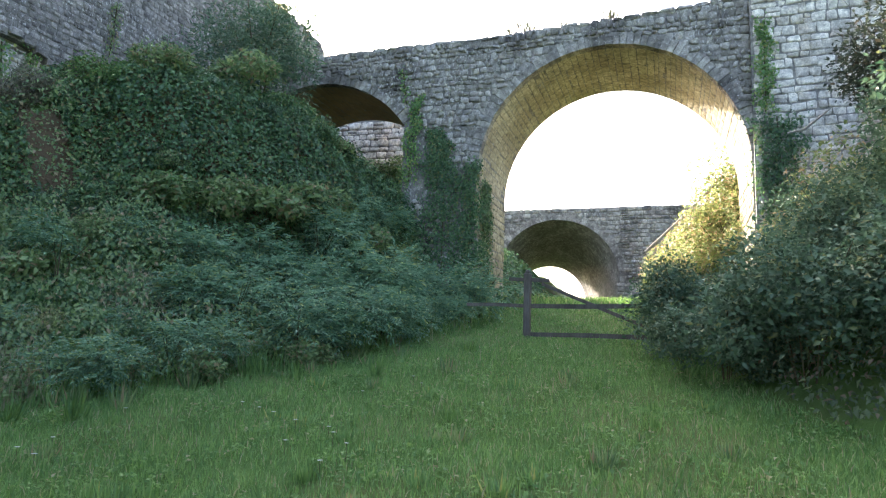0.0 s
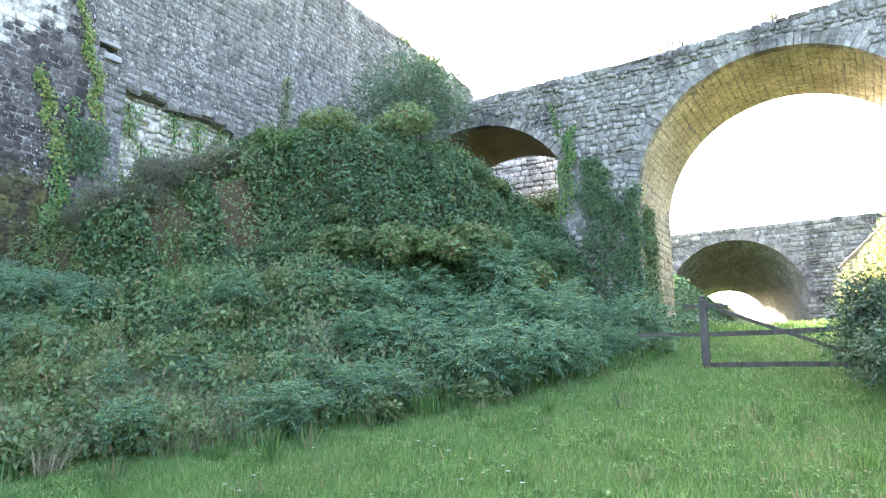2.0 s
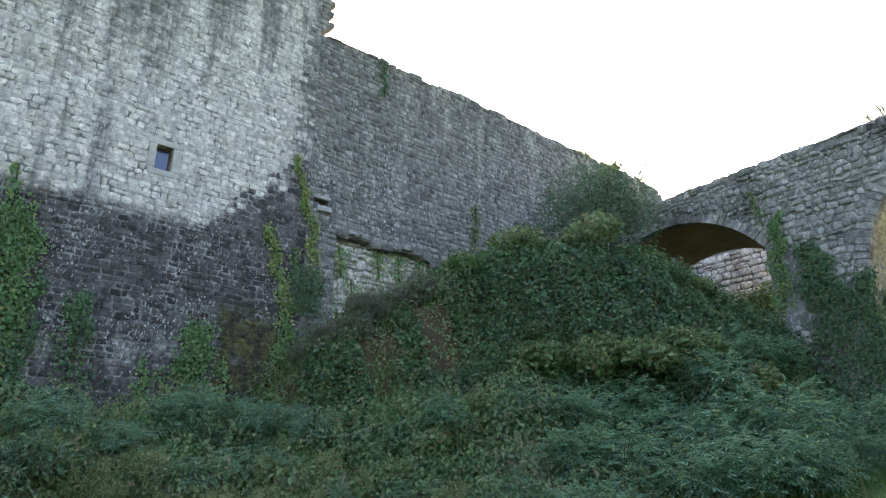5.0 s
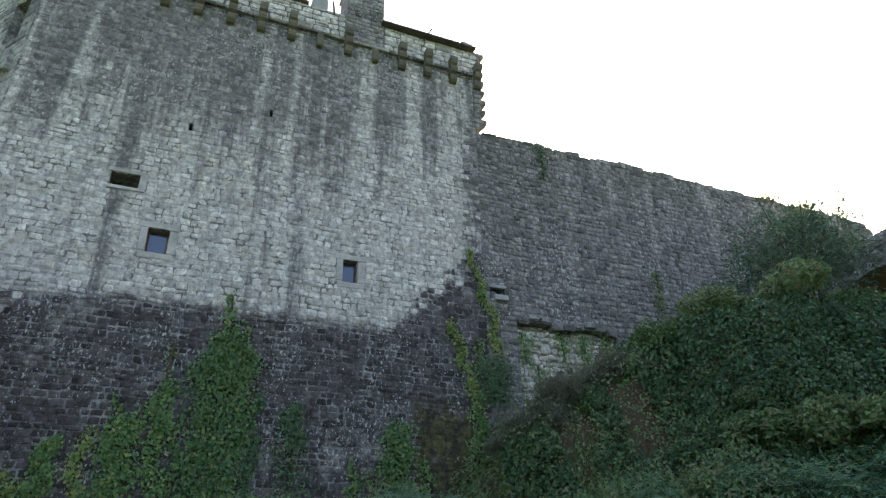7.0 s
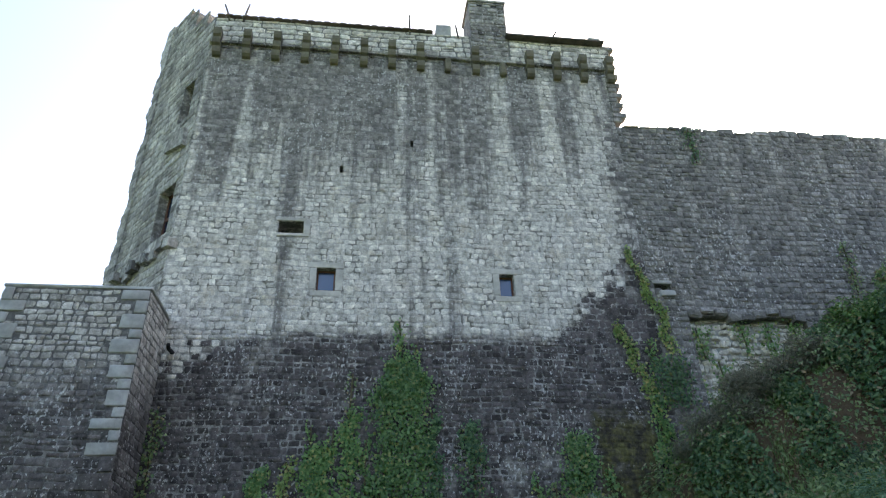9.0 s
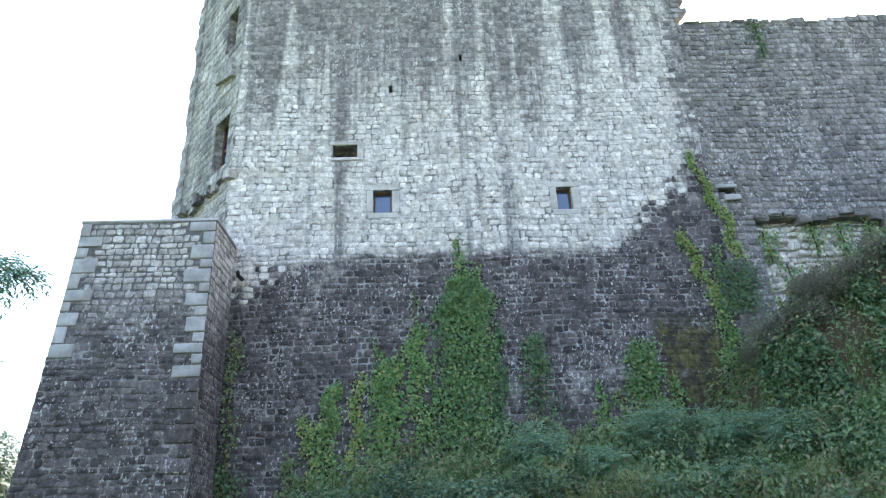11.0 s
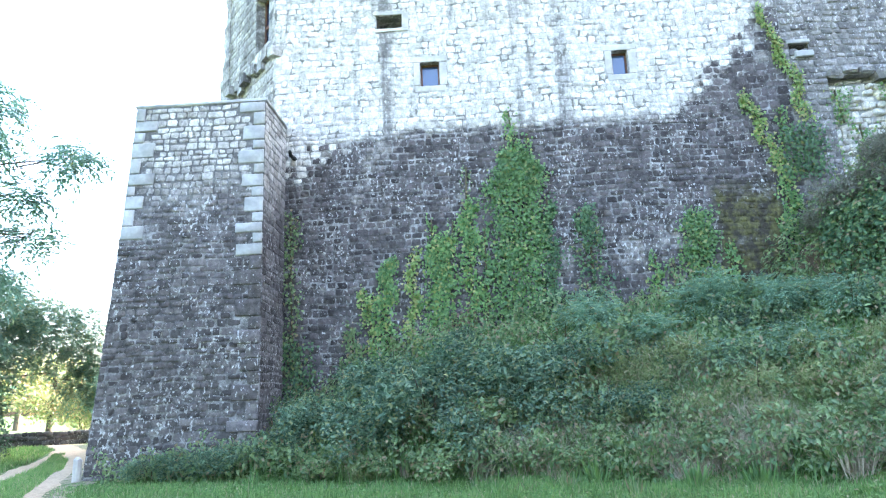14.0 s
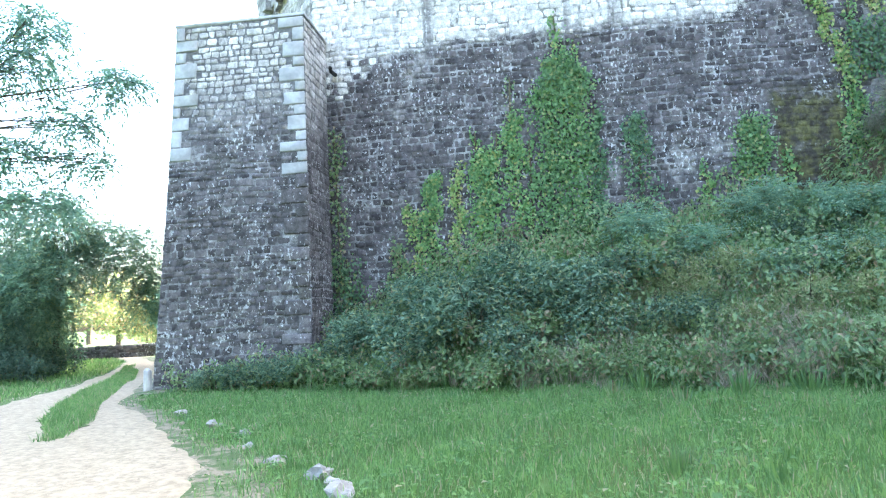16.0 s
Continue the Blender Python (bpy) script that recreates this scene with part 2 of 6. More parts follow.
L_IVY_MID = foliage("climbing ivy leaf", (0.050, 0.135, 0.036), (0.135, 0.260, 0.070), (0.24, 0.28, 0.08), 0.08, 0.3, 0.4)
L_IVY_YELLOW = foliage("yellowing ivy leaf", (0.11, 0.215, 0.045), (0.25, 0.36, 0.09), (0.38, 0.36, 0.11), 0.22, 0.35)
L_RUSSET = foliage("dying creeper leaf", (0.12, 0.075, 0.045), (0.22, 0.15, 0.09), (0.16, 0.18, 0.07), 0.3, 0.3, 0.7)
L_DARK = foliage("laurel leaf", (0.036, 0.082, 0.046), (0.095, 0.165, 0.095), (0.15, 0.18, 0.07), 0.06, 0.3, 0.55)
L_BRAMBLE = foliage("bramble leaf", (0.080, 0.160, 0.060), (0.20, 0.290, 0.105), (0.27, 0.22, 0.11), 0.12, 0.4)
L_TREE = foliage("ash leaf", (0.085, 0.180, 0.125), (0.185, 0.31, 0.22), (0.24, 0.31, 0.14), 0.05, 0.45)
# dark greyed leaf colours: the shade across the moat is painted in
L_MOAT_SHADE = foliage("moat tree leaf with shade in its colour", (0.042, 0.056, 0.036), (0.088, 0.108, 0.070), (0.12, 0.10, 0.06), 0.10, 0.15, 0.75)
L_WEED_SHADE = foliage("bramble leaf with shade in its colour", (0.050, 0.080, 0.042), (0.12, 0.165, 0.075), (0.16, 0.12, 0.07), 0.2, 0.3, 0.7)
L_WEED = foliage("yellowing weed leaf", (0.12, 0.165, 0.055), (0.25, 0.31, 0.12), (0.34, 0.30, 0.15), 0.12, 0.4, 0.7)
L_ROADSIDE = foliage("roadside leaf", (0.070, 0.145, 0.085), (0.165, 0.265, 0.145), (0.24, 0.28, 0.10), 0.08, 0.42, 0.5)
L_PRIVET = foliage("privet leaf", (0.036, 0.090, 0.050), (0.15, 0.250, 0.140), (0.24, 0.27, 0.11), 0.10, 0.35, 0.5)
# bright yellow-green: warm sunlight is mixed into the leaf colour
L_YELLOW = foliage("leaf with sunlight in its yellow-green", (0.10, 0.16, 0.05), (0.26, 0.30, 0.10), (0.36, 0.27, 0.13), 0.2, 0.4)
L_JUNIPER = foliage("evergreen needle", (0.050, 0.110, 0.065), (0.12, 0.20, 0.12), (0.16, 0.20, 0.09), 0.08, 0.3, 0.6)
L_SCRUB = foliage("dry heath scrub", (0.115, 0.125, 0.085), (0.22, 0.225, 0.155), (0.24, 0.20, 0.14), 0.12, 0.35, 0.8)
L_GRASS = foliage("grass blade", (0.056, 0.148, 0.032), (0.138, 0.266, 0.066), (0.28, 0.27, 0.14), 0.07, 0.4, 0.5)

g = Nodes("meadow soil and turf")
gx, gy, gz = g.split()
turf = g.mix(g.noise(3.0, 6, 0.7), (0.045, 0.095, 0.020), (0.11, 0.19, 0.04))
turf = g.mix(g.ramp(g.noise(0.35, 4), 0.45, 0.7), turf, (0.11, 0.135, 0.04))
turf = g.mix(g.ramp(g.noise(1.3, 5), 0.66, 0.76), turf, (0.13, 0.10, 0.06))
steep = g.add("ShaderNodeSeparateXYZ")
g.link(g.geo.outputs["True Normal"], steep.inputs[0])
soil = g.mix(g.noise(6, 6, 0.7), (0.06, 0.045, 0.028), (0.17, 0.115, 0.07))
turf = g.mix(g.ramp(steep.outputs[2], 0.52, 0.74), soil, turf)
M_GROUND = g.done(turf, 0.95, g.noise(14, 6, 0.7), 0.9, 0.05)
M_GRAVEL = plain("pale limestone gravel", (0.29, 0.225, 0.135), (0.42, 0.335, 0.215), 70, 0.95, 0.2)

v_ = Nodes("trodden verge")
grit = v_.mix(v_.noise(40, 5, 0.7), (0.16, 0.125, 0.08), (0.38, 0.31, 0.21))
M_VERGE = v_.done(v_.mix(v_.ramp(v_.noise(1.6, 6, 0.75), 0.42, 0.56), grit, v_.mix(v_.noise(14, 4), (0.05, 0.09, 0.025), (0.12, 0.15, 0.05))), 0.95, v_.noise(30, 5, 0.7), 0.7, 0.03)

# ---- building helpers ----
RNG = np.random.default_rng(7)


def mesh_of(name, verts, faces, material):
    me = bpy.data.meshes.new(name)
    me.from_pydata(verts, [], faces)
    me.materials.append(material)
    me.update()
    return me


def from_arrays(name, verts, faces, material):
    """A mesh from an n x 3 array and an m x k array of equal faces."""
    verts, faces = np.asarray(verts, np.float32), np.asarray(faces, np.int32)
    me = bpy.data.meshes.new(name)
    me.vertices.add(len(verts))
    me.vertices.foreach_set("co", verts.ravel())
    me.loops.add(faces.size)
    me.loops.foreach_set("vertex_index", faces.ravel())
    me.polygons.add(len(faces))
    me.polygons.foreach_set("loop_start", np.arange(len(faces), dtype=np.int32) * faces.shape[1])
    me.update(calc_edges=True)
    me.materials.append(material)
    return me


def thing(name, label, category, at=(0, 0, 0), group="", kind=""):
    ob = new(name)
    ob.location = at
    return tagged(ob, label, category, group, kind)


def part(name, me, parent, label=""):
    ob = new(name, me)
    ob.parent = parent
    return tagged(ob, label) if label else ob


class Solid:
    """Collects boxes, prisms and tubes for one mesh."""

    def __init__(self):
        self.v, self.f = [], []

    def grow(self, verts, faces):
        k = len(self.v)
        self.v += [tuple(p) for p in verts]
        self.f += [tuple(i + k for i in q) for q in faces]

    def box(self, x0, x1, y0, y1, z0, z1, jit=0.0, chamfer=0.0):
        if chamfer:
            c = chamfer
            bm = bmesh.new()
            bmesh.ops.create_cube(bm, size=1.0)
            bmesh.ops.scale(bm, vec=(x1 - x0, y1 - y0, z1 - z0), verts=bm.verts)
            bmesh.ops.translate(bm, vec=((x0 + x1) / 2, (y0 + y1) / 2, (z0 + z1) / 2), verts=bm.verts)
            bmesh.ops.bevel(bm, geom=bm.edges[:], offset=c, segments=1, affect="EDGES")
            bm.verts.index_update()
            vs = [v.co + Vector(RNG.uniform(-jit, jit, 3)) for v in bm.verts]
            fs = [[v.index for v in q.verts] for q in bm.faces]
            bm.free()
            self.grow(vs, fs)
            return
        vs = [(x + RNG.uniform(-jit, jit), y + RNG.uniform(-jit, jit), z + RNG.uniform(-jit, jit))
              for z in (z0, z1) for x, y in ((x0, y0), (x1, y0), (x1, y1), (x0, y1))]
        self.grow(vs, [(0, 3, 2, 1), (4, 5, 6, 7), (0, 1, 5, 4), (1, 2, 6, 5), (2, 3, 7, 6), (3, 0, 4, 7)])

    def tube(self, pts, radii, sides=7):
        pts = [Vector(p) for p in pts]
        rings = []
        for i, p in enumerate(pts):
            d = (pts[min(i + 1, len(pts) - 1)] - pts[max(i - 1, 0)]).normalized()
            a = d.orthogonal().normalized()
            b = d.cross(a)
            rings.append([p + radii[i] * (math.cos(k * math.tau / sides) * a + math.sin(k * math.tau / sides) * b) for k in range(sides)])
        vs = [v for r in rings for v in r]
        fs = [(i * sides + k, i * sides + (k + 1) % sides, (i + 1) * sides + (k + 1) % sides, (i + 1) * sides + k)
              for i in range(len(pts) - 1) for k in range(sides)]
        fs += [tuple(range(sides))[::-1], tuple(range(len(vs) - sides, len(vs)))]
        self.grow(vs, fs)

    def mesh(self, name, material, weld=False):
        me = mesh_of(name, self.v, self.f, material)
        if weld:
            bm = bmesh.new()
            bm.from_mesh(me)
            bmesh.ops.remove_doubles(bm, verts=bm.verts[:], dist=0.0005)
            bm.to_mesh(me)
            bm.free()
        return me


def courses(s0, s1, z0, z1, high, wide, holes=(), keep=None):
    """Rows of stones as (s0, s1, z0, z1); rows and widths vary; holes are cut out."""
    out = []
    z = z0
    while z < z1 - 0.05:
        h = RNG.uniform(*high)
        if z + h > z1 - 0.1:
            h = z1 - z
        spans = [(s0, s1)]
        for a, b, c, d in holes:
            if c < z + 0.6 * h and d > z + 0.4 * h:
                spans = [q for u, v in spans for q in ((u, min(v, a)), (max(u, b), v)) if q[1] - q[0] > 0.05]
        for u, v in spans:
            s = u
            while s < v - 0.02:
                w = RNG.uniform(*wide) * (1.5 if RNG.random() < 0.08 else 1.0)
                if s + w > v - 0.14:
                    w = v - s
                if keep is None or keep(s + w / 2, z + h / 2):
                    if h > 0.25 and RNG.random() < 0.06:
                        k = RNG.uniform(0.4, 0.6)
                        out += [(s, s + w, z, z + h * k), (s, s + w, z + h * k, z + h)]
                    else:
                        out.append((s, s + w, z, z + h))
                s += w
        z += h
    return out


STONE_FACES = np.array([(a + k, a + (k + 1) % 8, a + 8 + (k + 1) % 8, a + 8 + k) for a in (0, 8) for k in range(8)]
                       + [(16, 17, 18, 19), (16, 19, 20, 23), (20, 21, 22, 23)])


def stone_arrays(rects, place, proud=(0.012, 0.04), gap=0.03, jit=0.028, wavy=True, bevel=0.12, cut=(0.05, 0.34)):
    """Rounded stones with clipped corners; place(s, z, out) gives the world points."""
    r = np.array(rects)
    n = len(r)
    wide, high = r[:, 1:2] - r[:, 0:1], r[:, 3:4] - r[:, 2:3]
    size = np.minimum(wide, high)
    cs = np.stack([r[:, 0], r[:, 1], r[:, 1], r[:, 0]], 1) + RNG.uniform(-jit, jit, (n, 4))
    cz = np.stack([r[:, 2], r[:, 2], r[:, 3], r[:, 3]], 1) + RNG.uniform(-jit, jit, (n, 4))
    ps, pz = [], []
    for k in range(4):
        for other in ((k - 1) % 4, (k + 1) % 4):
            edge = high if (k % 2 == 0) == (other == (k - 1) % 4) else wide
            c = (RNG.uniform(*cut, (n, 1)) * size / edge)[:, 0]
            ps.append(cs[:, k] + (cs[:, other] - cs[:, k]) * c)
            pz.append(cz[:, k] + (cz[:, other] - cz[:, k]) * c)
    ps, pz = np.stack(ps, 1), np.stack(pz, 1)
    ms, mz = ps.mean(1, keepdims=True), pz.mean(1, keepdims=True)
    deep = RNG.uniform(*proud, (n, 1))
    tilt = 1 + RNG.uniform(-0.22, 0.22, (n, 8))
    rings = []
    for inset, lift in ((gap * 0.5, -1), (gap * 0.5 + 0.010, 0.72), (gap * 0.5 + bevel * size, 1.0)):
        s = ms + (ps - ms) * (1 - np.minimum(2 * inset / wide, 0.7))
        z = mz + (pz - mz) * (1 - np.minimum(2 * inset / high, 0.7))
        if wavy:
            z = z + 0.03 * np.sin(s * 0.9 + z * 0.5) + 0.012 * np.sin(s * 2.9 + z * 1.9)
        o = np.full((n, 8), -0.02) if lift < 0 else deep * lift * tilt
        rings.append(np.stack(place(s, z, o), -1))
    v = np.concatenate(rings, 1).reshape(-1, 3)
    f = (STONE_FACES[None] + 24 * np.arange(n)[:, None, None]).reshape(-1, 4)
    return v, f


def stone_wall(name, rects, place, material, parent, single=None, lone_material=None, **kw):
    """single(s, z): stones that become parts of their own (300 at most); the others are joined."""
    own = [r for r in rects if single and single((r[0] + r[1]) / 2, (r[2] + r[3]) / 2)][:300]
    picked = set(own)
    rest = [r for r in rects if r not in picked]
    if rest:
        v, f = stone_arrays(rest, place, **kw)
        tagged(part(name, from_arrays(name, v, f, material), parent), kind="stuff")
    if own:
        v, f = stone_arrays(own, place, **kw)
        for i in range(len(own)):
            vv = v[24 * i:24 * i + 24]
            c = vv.mean(0)
            ob = part("stone", from_arrays("stone", vv - c, STONE_FACES, lone_material or material), parent)
            ob.location = c


def cell_wall(name, sb, zb, empty, thick, place, material, parent):
    """A thick wall on a grid of breaks; empty(s, z) cells are openings through it."""
    sb, zb = sorted(set(sb)), sorted(set(zb))
    full = [[not empty((sb[i] + sb[i + 1]) / 2, (zb[j] + zb[j + 1]) / 2) for j in range(len(zb) - 1)] for i in range(len(sb) - 1)]
    so = Solid()

    def p(s, z, o):
        return tuple(float(q) for q in place(s, z, o))
    for i in range(len(sb) - 1):
        for j in range(len(zb) - 1):
            if not full[i][j]:
                continue
            a, b, c, d = sb[i], sb[i + 1], zb[j], zb[j + 1]
            quads = [[(a, c, 0), (b, c, 0), (b, d, 0), (a, d, 0)], [(a, c, -thick), (a, d, -thick), (b, d, -thick), (b, c, -thick)]]
            if i == 0 or not full[i - 1][j]:
                quads.append([(a, c, 0), (a, d, 0), (a, d, -thick), (a, c, -thick)])
            if i == len(sb) - 2 or not full[i + 1][j]:
                quads.append([(b, c, 0), (b, c, -thick), (b, d, -thick), (b, d, 0)])
            if j == 0 or not full[i][j - 1]:
                quads.append([(a, c, 0), (a, c, -thick), (b, c, -thick), (b, c, 0)])
            if j == len(zb) - 2 or not full[i][j + 1]:
                quads.append([(a, d, 0), (b, d, 0), (b, d, -thick), (a, d, -thick)])
            for q in quads:
                so.grow([p(*c3) for c3 in q], [(0, 1, 2, 3)])
    return part(name, so.mesh(name, material, True), parent)


def leaf_arrays(base, way, up, length, width, fold=0.25):
    """Folded leaves from base along way; all n x 3 arrays; length and width of size n."""
    way = way / np.maximum(np.linalg.norm(way, axis=1, keepdims=True), 1e-6)
    side = np.cross(way, up)
    side /= np.maximum(np.linalg.norm(side, axis=1, keepdims=True), 1e-6)
    nor = np.cross(side, way)
    L, Wd = length[:, None], width[:, None]
    mid = base + way * L * 0.42
    v = np.stack([base, mid + side * Wd / 2 + nor * Wd * fold, base + way * L - nor * L * 0.12, mid - side * Wd / 2 + nor * Wd * fold], 1)
    n = len(base)
    f = (np.array([(0, 1, 2), (0, 2, 3)])[None] + 4 * np.arange(n)[:, None, None]).reshape(-1, 3)
    return v.reshape(-1, 3), f


def directions(n, flat=0.6):
    d = RNG.normal(size=(n, 3))
    d[:, 2] *= flat
    return d / np.linalg.norm(d, axis=1, keepdims=True)


def fronds(base, way, length, pairs, leaf, width, droop=0.5):
    """Pinnate leaves: pairs of leaflets along an arching stalk, and one at its end."""
    way = way / np.linalg.norm(way, axis=1, keepdims=True)
    up = np.tile((0.0, 0.0, 1.0), (len(base), 1))
    side = np.cross(way, up)
    side /= np.maximum(np.linalg.norm(side, axis=1, keepdims=True), 1e-6)
    bs, ws, ls = [], [], []
    for k in range(pairs):
        t = 0.25 + 0.7 * k / max(pairs - 1, 1)
        p = base + way * (length * t)[:, None] - up * (droop * length * t * t)[:, None]
        for sg in (-1, 1):
            bs.append(p)
            ws.append(way * 0.55 + sg * side - up * 0.25 + RNG.normal(0, 0.12, base.shape))
            ls.append(leaf * RNG.uniform(0.75, 1.15, len(base)) * (1.0 - 0.25 * abs(t - 0.55)))
    p = base + way * length[:, None] - up * (droop * length)[:, None]
    bs.append(p)
    ws.append(way - up * 0.5)
    ls.append(leaf * np.ones(len(base)))
    b, w, l = np.concatenate(bs), np.concatenate(ws), np.concatenate(ls)
    return leaf_arrays(b, w, np.tile((0.0, 0.0, 1.0), (len(b), 1)) + RNG.normal(0, 0.25, b.shape), l, l * width)


def crown_points(n, lobes, hollow=0.55):
    """Points in a union of uneven lobes (x, y, z, rx, ry, rz), mostly near their skins, and the ways out."""
    lobes = np.array(lobes, float)
    wgt = lobes[:, 3] * lobes[:, 4] + lobes[:, 3] * lobes[:, 5]
    pick = RNG.choice(len(lobes), n, p=wgt / wgt.sum())
    d = RNG.normal(size=(n, 3))
    d /= np.linalg.norm(d, axis=1, keepdims=True)
    rad = hollow + (1 - hollow) * RNG.random(n) ** 0.6
    bump = 1 + 0.22 * np.sin(d[:, 0] * 5.1 + pick) * np.cos(d[:, 1] * 4.3 + 2 * pick) + 0.12 * np.sin(d[:, 2] * 9 + d[:, 0] * 7)
    p = lobes[pick, :3] + d * lobes[pick, 3:] * (rad * bump)[:, None]
    return p, d


def shrub_lobes(n, r, h, spread=0.75):
    out = []
    for _ in range(n):
        a, q = RNG.uniform(0, math.tau), r * spread * math.sqrt(RNG.random())
        k = RNG.uniform(0.28, 0.5)
        z = h * RNG.uniform(0.35, 0.95 - k * 0.5) * (1 - 0.35 * q / r)
        out.append((q * math.cos(a), q * math.sin(a), z, r * k, r * k, h * k * 0.62))
    return out

# ---- ground ----


def smooth(t):
    t = np.clip(t, 0, 1)
    return t * t * (3 - 2 * t)


def foot_line(x):
    """Where the mown grass ends and the bank below the castle begins."""
    return np.interp(x, [-14, -9, -4, 0, 3.5, 5, 8.7, 12, 17, 22, 30, 60], [0, -2.6, -3.8, -5.0, -5.9, -6.8, -8.6, -10.6, -12.4, -12.8, -13, -13])


def ground_z(x, y):
    x, y = np.asarray(x, float), np.asarray(y, float)
    base = 0.17 * np.log1p(np.exp((np.minimum(x, 26) - 5.5) * 1.1)) / 1.1 + np.clip(x - 26, 0, 30) * 0.055
    top = np.interp(x, [-12, -9, -5.2, -4, -3, -1.5, 0, 3, 6, 8.2, 8.9, 9.6, 11, 12.5, 14, 16, 18, 19.5, 20.5, 22, 26, 28.5, 31, 36, 60],
                    [0, 0.35, 0.8, 1.6, 2.3, 2.9, 3.3, 3.6, 3.8, 3.9, 5.3, 6.0, 6.7, 7.7, 8.9, 9.4, 9.3, 8.8, 8.0, 7.5, 8.2, 9.2, 9.0, 7.6, 7.6])
    yf = foot_line(x)
    yt = np.interp(x, [-12, 7.5, 8.8, 9.6, 11, 12.5, 14, 18, 22, 30], [0.2, 0, -1.3, -1.8, -2.2, -2.7, -3.6, -5.6, -7.6, -7.6])
    t = np.clip((y - yf) / (yt - yf), 0, 1)
    cliff, high = smooth((x - 7.8) / 1.2), smooth((x - 12) / 2.5)
    ledge = 0.55 * smooth(t / 0.8) + 0.45 * smooth((t - 0.74) / 0.2)
    prof = (1 - cliff) * smooth(t * 0.94 + 0.03) + cliff * ((1 - high) * ledge + high * (0.22 * t + 0.78 * smooth((t - 0.38) / 0.55)))
    z = base + np.maximum(top - base, 0) * prof
    yr = np.interp(x, [-60, 0, 6, 10, 13, 20, 22, 24, 30, 60], [-44, -28, -23, -19.6, -18.4, -19.4, -20, -19, -16.6, -16])
    z = z + 8.0 * smooth((yr - y) / 11.0)
    rough = 0.09 * np.sin(x * 1.7 + y * 0.6) * np.sin(y * 1.3 - x * 0.4) + 0.05 * np.sin(x * 3.9 - y * 2.2)
    away = smooth((x + 4.5) / 4)
    z = z + rough * away * (0.5 + 1.6 * prof)
    far = smooth((np.hypot(x, y + 18) - 70) / 60)
    return z * (1 - far) + far * 1.2 * np.sin(x * 0.011) * np.cos(y * 0.013)


def spaced(lo, hi, step, end):
    fine = np.arange(lo, hi + step / 2, step)
    out = 1.6 ** np.arange(1, 40)
    return np.concatenate([[-end], lo - out[::-1][out[::-1] < end - 60], fine, hi + out[out < end - 60], [end]])


gxs, gys = spaced(-30, 58, 0.4, 2500), spaced(-40, 26, 0.4, 2500)
GX, GY = np.meshgrid(gxs, gys, indexing="ij")
GV = np.stack([GX, GY, ground_z(GX, GY)], -1).reshape(-1, 3)
ny = len(gys)
gi = (np.arange(len(gxs) - 1)[:, None] * ny + np.arange(ny - 1)[None]).ravel()
ground = new("ground", from_arrays("ground", GV, np.stack([gi, gi + ny, gi + ny + 1, gi + 1], 1), M_GROUND))
ground.data.polygons.foreach_set("use_smooth", [True] * len(ground.data.polygons))
tagged(ground, "green grassy moat floor rising to earth banks", "ground", kind="structure")


def ribbon(name, left, right, lift, material, steps=260, wobble=0.05, across=24):
    left, right = np.array(left, float), np.array(right, float)
    t = np.linspace(0, 1, steps)

    def along(p):
        k = np.linspace(0, 1, len(p))
        return np.stack([np.interp(t, k, p[:, 0]), np.interp(t, k, p[:, 1])], 1)
    a, b = along(left), along(right)
    a += wobble * np.stack([np.sin(t * 37) + np.sin(t * 59) + 0.8 * np.sin(t * 173), np.cos(t * 47) + 0.7 * np.sin(t * 211)], 1)
    b += wobble * np.stack([np.sin(t * 41 + 2) + np.sin(t * 67) + 0.8 * np.sin(t * 157), np.cos(t * 53) + 0.7 * np.sin(t * 229)], 1)
    rows = []
    for k in range(across + 1):
        q = a + (b - a) * k / across
        crown = lift * (1.0 if 0 < k < across else -0.6) * np.clip(np.minimum(t, 1 - t) * 12, 0.05, 1)
        rows.append(np.stack([q[:, 0], q[:, 1], ground_z(q[:, 0], q[:, 1]) + crown], 1))
    v = np.stack(rows, 1).reshape(-1, 3)
    w = across + 1
    i = (np.arange(steps - 1)[:, None] * w + np.arange(across)[None]).ravel()
    return new(name, from_arrays(name, v, np.stack([i, i + 1, i + w + 1, i + w], 1), material))


ROAD_L = [(-9, -30), (-9.2, -16), (-10.5, -9), (-12, -4.5), (-13.5, 0.6), (-16, 6), (-19.5, 12.5), (-27, 22)]
ROAD_R = [(-1.2, -30), (-2.0, -14.5), (-3.6, -10.8), (-5.6, -8.2), (-9.2, -3.9), (-11.2, 1), (-15, 8), (-23, 19)]
STRIP = [((-7.3, -8.55), (-7.05, -8.75)), ((-8.8, -6.9), (-7.5, -7.3)), ((-10.2, -4.6), (-8.9, -5.3)), ((-11.7, -1.6), (-10.6, -1.9)),
         ((-13.0, 1.5), (-12.2, 1.3)), ((-14.9, 5.0), (-14.3, 4.9)), ((-16.7, 7.9), (-16.5, 7.8))]
tagged(ribbon("road", ROAD_L, ROAD_R, 0.035, M_GRAVEL), "pale limestone gravel track curving round the castle", "road", kind="structure")
VERGE = [(p[0] + 0.55 + 0.35 * math.sin(p[1] * 1.7), p[1] + 0.25) for p in ROAD_R]
tagged(ribbon("worn_verge", [(p[0] - 0.5, p[1]) for p in ROAD_R], VERGE, 0.014, M_VERGE, wobble=0.09), "trodden earth and grit along the edge of the track", "ground", kind="structure")
